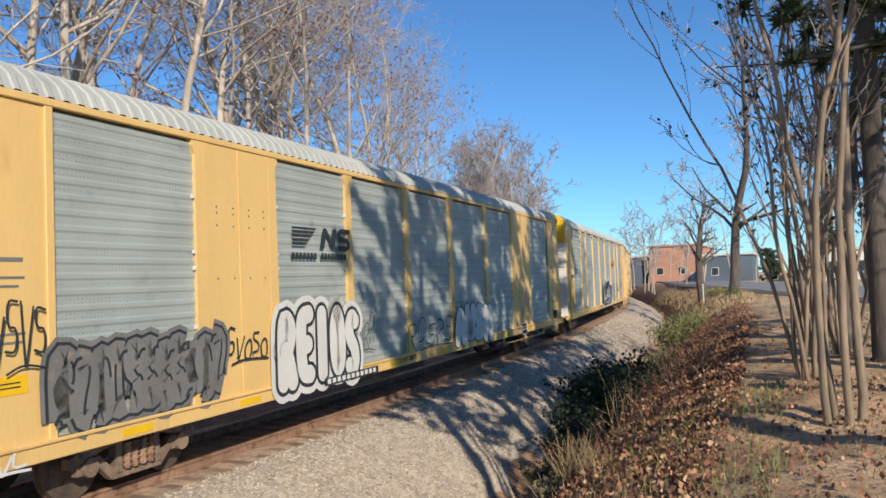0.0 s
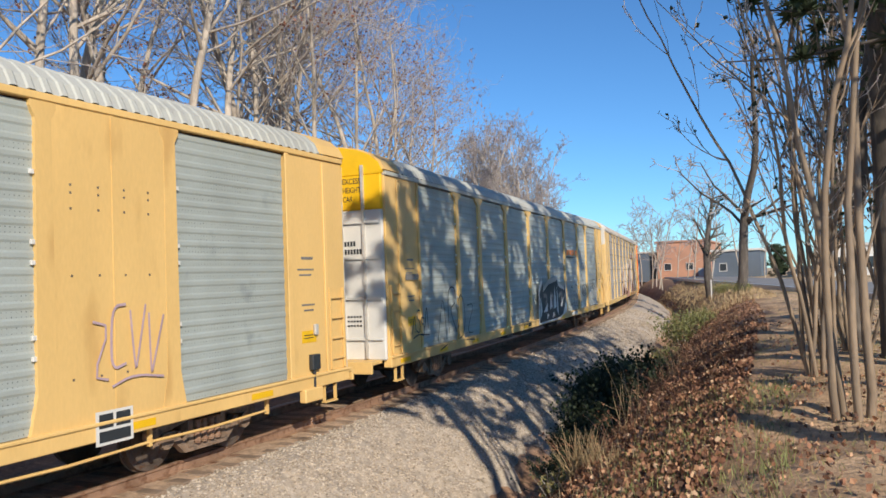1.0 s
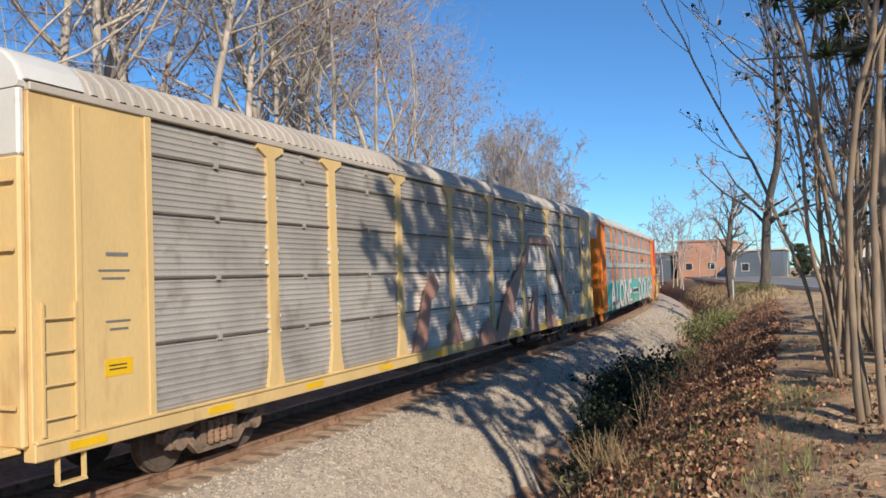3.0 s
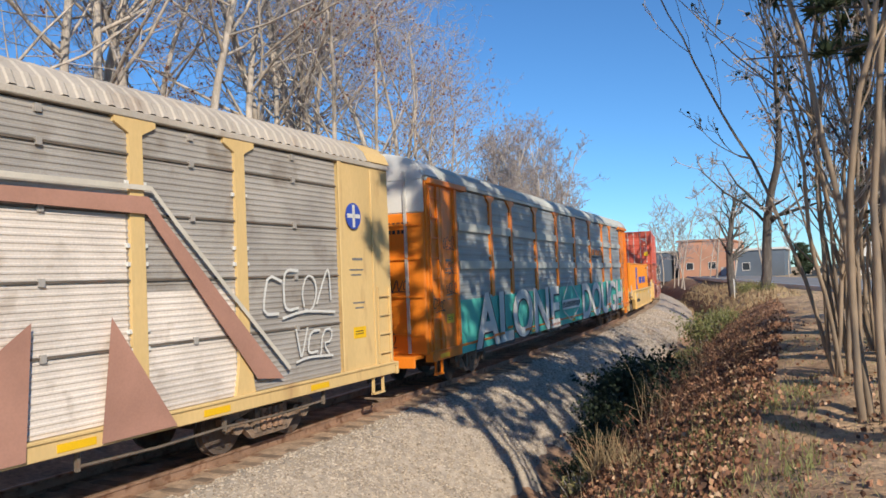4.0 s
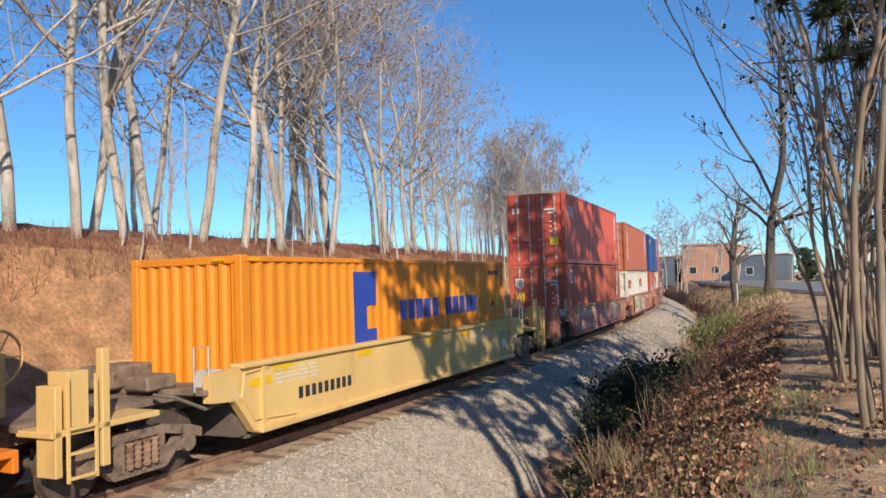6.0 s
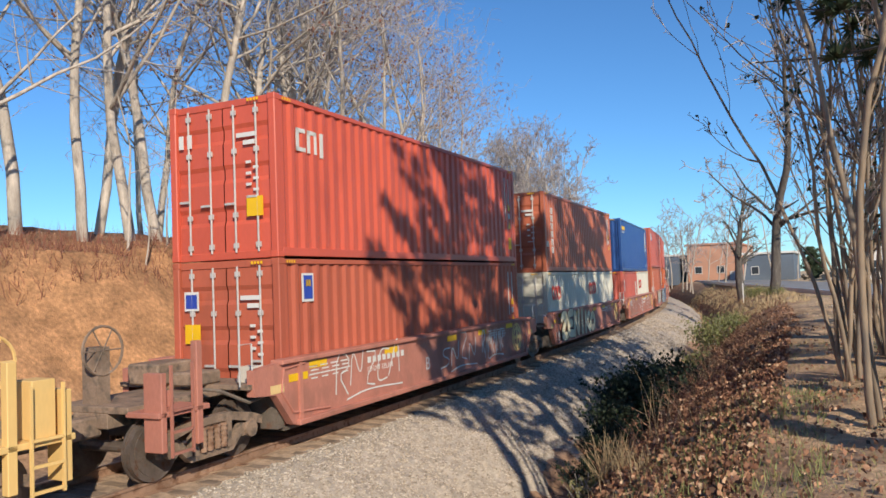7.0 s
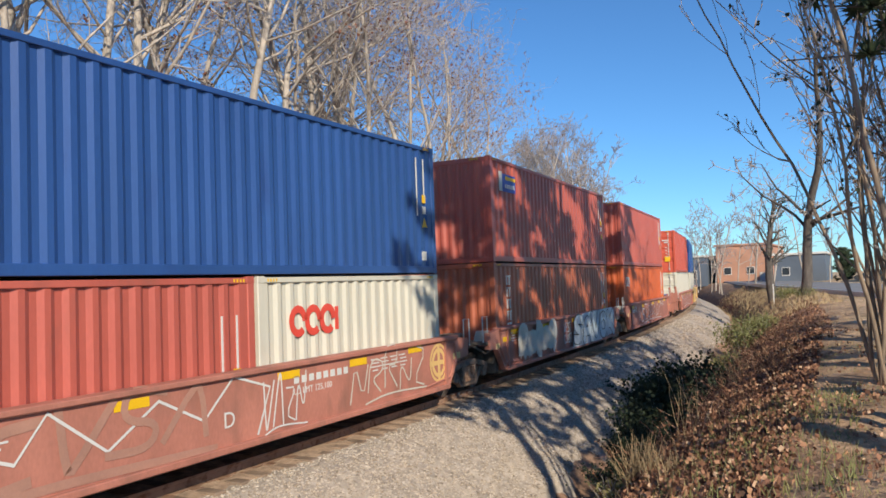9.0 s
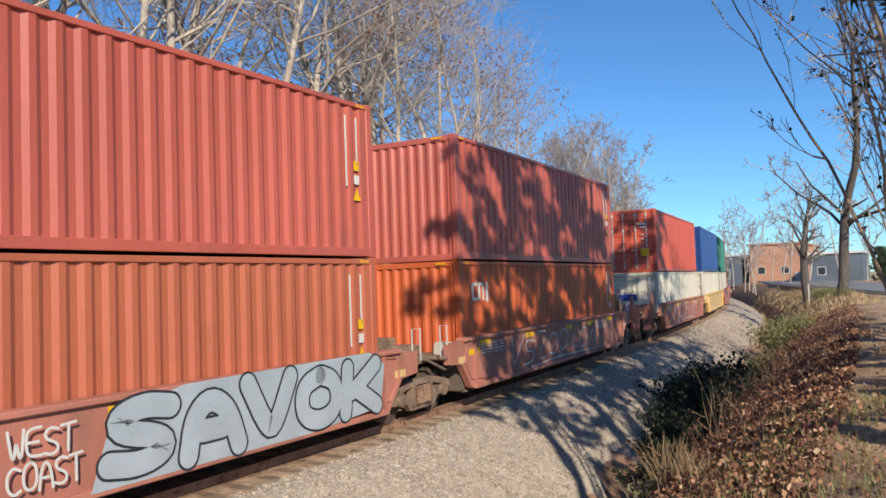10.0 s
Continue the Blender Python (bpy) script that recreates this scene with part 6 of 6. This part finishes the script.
def pine(seed, height, label, limbs=60, low=0.3, reach=0.24, tufts=8):
    """A tall pine: bare lower trunk, whorled limbs and tufts of long needles."""
    rnd2 = random.Random(seed)
    trunk, needles = Tubes(), Tubes()
    pts, _ = wander(Vector((0, 0, -0.3)), Vector((0, 0, 1)), height, 8, rnd2, 0.02, 0.05)
    trunk.add(pts, [height * 0.013 * (1 - 0.085 * i) for i in range(9)], 8)
    for k in range(limbs):
        t = rnd2.uniform(low, 1.0)
        i = min(int(t * 8), 7)
        p = pts[i].lerp(pts[i + 1], t * 8 - i)
        a, ln = rnd2.uniform(0, 6.28), height * reach * (1.2 - t) + 0.5
        bp, _ = wander(p, Vector((math.cos(a), math.sin(a), 0.15)).normalized(), ln, 4, rnd2, 0.12, 0.05)
        trunk.add(bp, [0.05, 0.04, 0.03, 0.02, 0.012], 4)
        for _ in range(tufts):
            j = rnd2.randrange(1, 4)
            c = bp[j].lerp(bp[j + 1], rnd2.random()) + Vector((rnd2.gauss(0, 0.22), rnd2.gauss(0, 0.22), rnd2.gauss(0.1, 0.12)))
            for _ in range(44):
                d = Vector((rnd2.gauss(0, 1), rnd2.gauss(0, 1), rnd2.gauss(0.3, 1))).normalized() * rnd2.uniform(0.18, 0.36)
                w = d.orthogonal().normalized() * 0.035
                n0 = len(needles.verts)
                needles.verts += [c - w, c + w, c + d]
                needles.faces.append((n0, n0 + 1, n0 + 2))
    tree = tagged(new("pine_tree"), label, "tree", "trees on the lawn")
    for nm, t, m in (("trunk", trunk, "dark_bark"), ("crown", needles, "needle")):
        ob = new(nm, t.mesh(nm, m, nm == "trunk"))
        ob.parent = tree
    return tree


for k, (x, y, h, low) in enumerate(((13.2, 5.6, 15.5, 0.45), (13.6, 9.0, 17.5, 0.27), (12.9, 12.3, 17, 0.27), (13.8, 15.2, 18.5, 0.25), (12.9, 18.3, 15.5, 0.35), (14.4, 20.0, 17.5, 0.25), (11.0, 15.0, 16.0, 0.6))):
    at(pine(250 + k, h, "tall dark pine with clumped needles beside the lawn", 62 if k < 6 else 12, low), x, y, 1.1, k * 77)
for k, (x, y, h) in enumerate(((6.5, 118, 4.5), (15, 126, 7), (20, 128, 8))):
    at(pine(280 + k, h, "dark evergreen tree beyond the road", 70, 0.1), x, y, 1.1, k * 77)
lawn_tree = dict(kids=(12, 6, 5, 3), low=0.3, angle=(25, 55), thin=0.008)
for k, (x, y, h, g) in enumerate(((16.4, 9.4, 15, 0.0088), (17.5, 19.0, 13, 0.0088))):
    at(bare_tree("bare_tree", 270 + k, h, "leafless dark-barked tree beside the lawn", "dark_bark", "twig", dict(lawn_tree, girth=g), 900), x, y, 1.1, k * 50)


def shrub(name, seed, r, h, count, size, leaf_mat, label, twig="twig"):
    """A bush: arching stems and many small leaves."""
    rnd2 = random.Random(seed)
    stems, lv = Tubes(), Tubes()
    for _ in range(46):
        a = rnd2.uniform(0, 6.28)
        d = Vector((math.cos(a) * rnd2.uniform(0.2, 1.1), math.sin(a) * rnd2.uniform(0.2, 1.1), 1)).normalized()
        pts, _ = wander(Vector((rnd2.gauss(0, r * 0.3), rnd2.gauss(0, r * 0.3), -0.1)), d, h * rnd2.uniform(0.6, 1.1), 5, rnd2, 0.14, 0.0)
        stems.add(pts, [0.014, 0.012, 0.01, 0.007, 0.005, 0.003], 3)
        for _ in range(count // 46):
            j = rnd2.randrange(1, 5)
            p = pts[j].lerp(pts[j + 1], rnd2.random()) + Vector((rnd2.gauss(0, 0.16 * r), rnd2.gauss(0, 0.16 * r), rnd2.gauss(0, 0.1 * h)))
            lv.leaf(p, size * rnd2.uniform(0.6, 1.3), rnd2)
    b = tagged(new(name), label, "bush")
    for nm, t, m in (("branchwork", stems, twig), ("leaves", lv, leaf_mat)):
        ob = new(nm, t.mesh(nm, m, nm == "branchwork"))
        ob.parent = b
    return b


def set_down(ob, s, u, k=1.0, turn=0.0):
    p = along(s, u, ground_z(u, s))
    ob.matrix_basis = pose(*p, 0, 0, turn) @ Matrix.Diagonal((k, k, k, 1))
    return ob


olive = shrub("bush", 301, 1.5, 1.7, 3600, 0.10, "shrub", "olive-green leafy bush in the ditch")
set_down(olive, 39.5, 6.0)
for s, u, k in ((36.8, 5.3, 0.6), (42.3, 6.6, 0.6)):
    p = along(s, u, ground_z(u, s))
    o = copy_thing(olive, pose(*p, 0, 0, s * 50))
    o.scale = (k, k, k)
# near-black bushes massed along the ditch to stand in for its deep shade
dark = shrub("bush", 302, 1.3, 1.9, 7500, 0.12, "darkshrub", "evergreen bush in the ditch, near-black leaves standing for shade")
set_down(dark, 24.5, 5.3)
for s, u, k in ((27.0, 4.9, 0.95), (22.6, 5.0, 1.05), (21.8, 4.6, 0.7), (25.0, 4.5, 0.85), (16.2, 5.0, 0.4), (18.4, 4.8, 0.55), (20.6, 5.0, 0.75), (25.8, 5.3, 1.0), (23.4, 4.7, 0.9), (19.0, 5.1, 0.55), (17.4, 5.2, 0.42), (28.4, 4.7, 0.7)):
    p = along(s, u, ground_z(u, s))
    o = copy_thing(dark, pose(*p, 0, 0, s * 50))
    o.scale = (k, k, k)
for s, u, k in ((57, 9.3, 0.5), (64, 8.4, 0.6)):
    p = along(s, u, ground_z(u, s))
    o = copy_thing(olive, pose(*p, 0, 0, s * 50))
    o.scale = (k, k, k)


def scatter(name, count, place, build, material, label, seed):
    rnd2 = random.Random(seed)
    t = Tubes()
    for _ in range(count):
        build(t, place(rnd2), rnd2)
    return tagged(new(name, t.mesh(name, material, False)), label, name.replace("_", " "), kind="stuff")


def on_bank(s0, s1, u0, u1):
    def place(r):
        s, u = r.uniform(s0, s1), r.uniform(u0, u1)
        return along(s, u, ground_z(u, s))
    return place


def leaf_litter(t, p, r):
    t.leaf(p + Vector((0, 0, r.uniform(0.0, 0.07))), r.uniform(0.035, 0.078), r)


def blade(t, p, r, h=(0.05, 0.14), w=0.006):
    d = Vector((r.gauss(0, 0.4), r.gauss(0, 0.4), 1)).normalized() * r.uniform(*h)
    side = Vector((r.gauss(0, 1), r.gauss(0, 1), 0)).normalized() * w
    n0 = len(t.verts)
    t.verts += [p - side, p + side, p + d]
    t.faces.append((n0, n0 + 1, n0 + 2))


scatter("fallen_leaves", 34000, on_bank(6, 24, 5.5, 9.0), leaf_litter, "leaf", "russet fallen leaves heaped over the ditch bank", 401)
scatter("fallen_leaves", 14000, on_bank(22, 50, 5.3, 9.3), leaf_litter, "leaf", "russet fallen leaves farther along the bank", 402)
scatter("fallen_leaves", 1500, on_bank(4, 26, 9, 15), leaf_litter, "leaf", "a few brown leaves on the lawn", 403)
scatter("fallen_leaves", 1500, on_bank(3.5, 13, 9.0, 12.2), leaf_litter, "leaf", "brown leaves scattered over thin grass", 410)
scatter("lawn_grass", 9000, on_bank(4, 20, 9.0, 14.5), lambda t, p, r: blade(t, p, r, (0.03, 0.09), 0.005), "grass", "short sparse green and straw lawn grass", 404)
scatter("lawn_grass", 6000, on_bank(20, 60, 9.2, 20), lambda t, p, r: blade(t, p, r, (0.04, 0.10), 0.01), "straw", "short straw-coloured lawn grass", 405)
scatter("weeds", 2200, on_bank(6, 40, 5.2, 8.4), lambda t, p, r: blade(t, p, r, (0.08, 0.35), 0.006), "straw", "dry straw-coloured weeds on the ditch bank", 406)
scatter("weeds", 2600, on_bank(5, 13, 7.4, 9.6), lambda t, p, r: blade(t, p, r, (0.06, 0.2), 0.007), "shrub", "low olive weeds on the ditch bank", 407)
scatter("weeds", 7000, on_bank(42, 115, 4.6, 10.5), lambda t, p, r: blade(t, p, r, (0.15, 0.45), 0.03), "straw", "dry straw-coloured weeds far along the track", 411)
scatter("brush", 9000, on_bank(5, 60, -11.5, -7.6), lambda t, p, r: blade(t, p, r, (0.15, 0.7), 0.012), "deadleaf", "dry russet brush along the clay bank", 408)
scatter("fallen_leaves", 2500, on_bank(4, 50, -13, -8), leaf_litter, "leaf", "fallen leaves on the clay bank", 409)


def bramble(t, p, r):
    a = r.uniform(0, 6.28)
    pts, _ = wander(p - Vector((0, 0, 0.04)), Vector((math.cos(a) * 0.7, math.sin(a) * 0.7, 1)).normalized(), r.uniform(0.35, 1.0), 5, r, 0.18, -0.12)
    t.add(pts, [0.007, 0.006, 0.006, 0.005, 0.004, 0.003], 3)
    for k in range(4):
        t.leaf(pts[r.randrange(1, 6)], r.uniform(0.03, 0.065), r)


scatter("brambles", 850, on_bank(11.5, 34, 5.3, 8.3), bramble, "leaf", "tangled russet bramble stems on the ditch bank", 412)
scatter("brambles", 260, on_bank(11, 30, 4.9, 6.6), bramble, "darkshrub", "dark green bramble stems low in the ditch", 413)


def dry_tuft(seed, h, n, label):
    """Tall dry stalks with drooping tips."""
    rnd2 = random.Random(seed)
    t = Tubes()
    for _ in range(n):
        d = Vector((rnd2.gauss(0, 0.22), rnd2.gauss(0, 0.22), 1)).normalized()
        pts, _ = wander(Vector((rnd2.gauss(0, 0.1), rnd2.gauss(0, 0.1), -0.05)), d, h * rnd2.uniform(0.5, 1.1), 5, rnd2, 0.08, -0.06)
        t.add(pts, [0.007, 0.006, 0.006, 0.005, 0.004, 0.002], 3)
    return tagged(new("dry_grass_tuft", t.mesh("dry_grass_tuft", "straw")), label, "grass tuft", "dry tufts in the ditch")


for k, (s, u, h, n) in enumerate(((11.6, 6.5, 0.8, 60), (11.2, 6.9, 0.6, 36), (13.8, 6.9, 1.4, 7), (13.2, 7.1, 1.2, 6), (20.5, 7.0, 1.3, 12), (10.6, 7.3, 0.4, 30))):
    set_down(dry_tuft(420 + k, h, n, "pale dry grass tuft in the ditch" if n > 30 else "tall thin dry weed stalks in the ditch"), s, u)
fern = shrub("bush", 330, 0.35, 0.5, 260, 0.08, "grass", "small bright green weed in the ditch")
set_down(fern, 11.9, 6.1)
post = tagged(new("marker_post"), "slim white marker post beside the bank", "post")
part("shaft", boxes((-0.04, 0.04, -0.04, 0.04, -0.3, 1.3), bevel=0.01), "white", post)
post.matrix_basis = pose(2.9, 64.0, 0.5)


# ---- road, buildings and vehicles beyond the lawn ----
road = tagged(part("road", boxes((0, 7.5, -110, 150, 0.95, 1.28)), "asphalt"), "pale grey asphalt road beyond the lawn", "road", kind="structure")
part("kerb", boxes((-0.25, 0.0, -110, 150, 0.95, 1.36), bevel=0.03), "steel", road)
road.matrix_basis = pose(13.0, 36.0, 0, 0, 0, 13.5)


def building(name, x0, x1, y0, depth, z0, h, wall, label, windows=(), roofm="steel", doors=()):
    b = tagged(new(name), label, "building")
    part("wall", boxes((x0, x1, y0, y0 + depth, z0, z0 + h)), wall, b)
    part("roof", boxes((x0 - 0.3, x1 + 0.3, y0 - 0.3, y0 + depth + 0.3, z0 + h, z0 + h + 0.35), bevel=0.05), roofm, b)
    for x, w, z, hh in windows:
        win = part("window", boxes((x, x + w, y0 - 0.06, y0 - 0.02, z0 + z, z0 + z + hh)), "glassm", b)
        part("frame", boxes((x - 0.08, x, y0 - 0.1, y0, z0 + z, z0 + z + hh), (x + w, x + w + 0.08, y0 - 0.1, y0, z0 + z, z0 + z + hh), (x - 0.08, x + w + 0.08, y0 - 0.12, y0, z0 + z - 0.1, z0 + z), (x - 0.08, x + w + 0.08, y0 - 0.1, y0, z0 + z + hh, z0 + z + hh + 0.08)), "white", win)
    for x, w, hh in doors:
        part("door", boxes((x, x + w, y0 - 0.08, y0 - 0.02, z0, z0 + hh), bevel=0.02), "steel", b)
    return b


building("brick_building", -15.8, -7.0, 150, 30, 0.6, 7.2, "brickm", "long low orange-brick building with a flat roof", [(-14.5 + k * 4.0, 1.2, 2.0, 1.2) for k in range(2)], "brickm", doors=[(-8.4, 1.0, 2.2)])
building("warehouse", -3.6, 3.5, 128, 20, 1.0, 4.2, "slate", "blue-grey clad warehouse with a pale roof edge", [(-2.5 + k * 3.0, 1.0, 1.2, 1.1) for k in range(2)], "white")
building("white_building", 11.5, 34, 104, 16, 1.1, 3.6, "white", "long white building across the road", [(12.5 + k * 3.4, 1.8, 1.0, 1.3) for k in range(6)], "steel", [(32.5, 1.0, 2.1)])
building("shed", -22.5, -17.5, 150, 12, 0.5, 5.5, "slate", "dark grey shed with a pale roof", [(-21.0, 1.5, 1.5, 1.5)], "white")


def parked_car(x, y, turn, paint, label):
    """A parked car: body, cabin glass, wheels."""
    c = tagged(new("car"), label, "car", "parked cars")
    prof = [(-2.2, 0.35), (2.2, 0.35), (2.25, 0.75), (1.5, 0.92), (0.8, 1.42), (-1.0, 1.46), (-1.9, 0.98), (-2.25, 0.85)]
    part("body", extrude_poly(bmesh.new(), prof, "x", -0.85, 0.85), paint, c)
    part("glass", extrude_poly(bmesh.new(), [(1.3, 0.95), (0.75, 1.36), (-0.95, 1.40), (-1.6, 1.0)], "x", -0.86, 0.86), "glassm", c)
    for yy in (-1.35, 1.35):
        for xx in (-0.88, 0.72):
            bm = bmesh.new()
            disc(bm, xx, xx + 0.16, yy, 0.32, 0.32, 16)
            wheel = part("wheel", bm, "ink", c)
            bm = bmesh.new()
            disc(bm, xx - 0.01, xx + 0.17, yy, 0.32, 0.18, 12)
            part("rim", bm, "steel", wheel)
    c.matrix_basis = pose(x, y, 1.16, 0, 0, turn)
    return c


parked_car(13.5, 92, 90, "white", "white car parked by the road")
parked_car(18.0, 92, 90, "slate", "blue-grey car parked by the road")
parked_car(10.0, 97.5, 90, "ink", "black car parked by the road")


# ---- movement ----
def motions():
    times = [0.5 * k for k in range(21)]
    for thing, s7, reach, *z in moving:
        reach, shift_y = reach if isinstance(reach, tuple) else (reach, 0.0)
        rows = []
        for t in times:
            s = s7 - SPEED * (t - 7.0)
            a, b = along(s - reach), along(s + reach)
            m, d = (a + b) / 2, b - a
            turn = math.degrees(math.atan2(-d.x, d.y))
            rows.append((t, pose(m.x, m.y, z[0] if z else 0.0, 0, 0, turn) @ pose(0, shift_y, 0)))
        walk(thing, rows)
    spin = math.degrees(SPEED / WHEEL_R) / FPS
    for ob, y in wheelsets:
        walk(ob, [(k / FPS, pose(0, y, WHEEL_R, spin * k)) for k in range(301)])


motions()
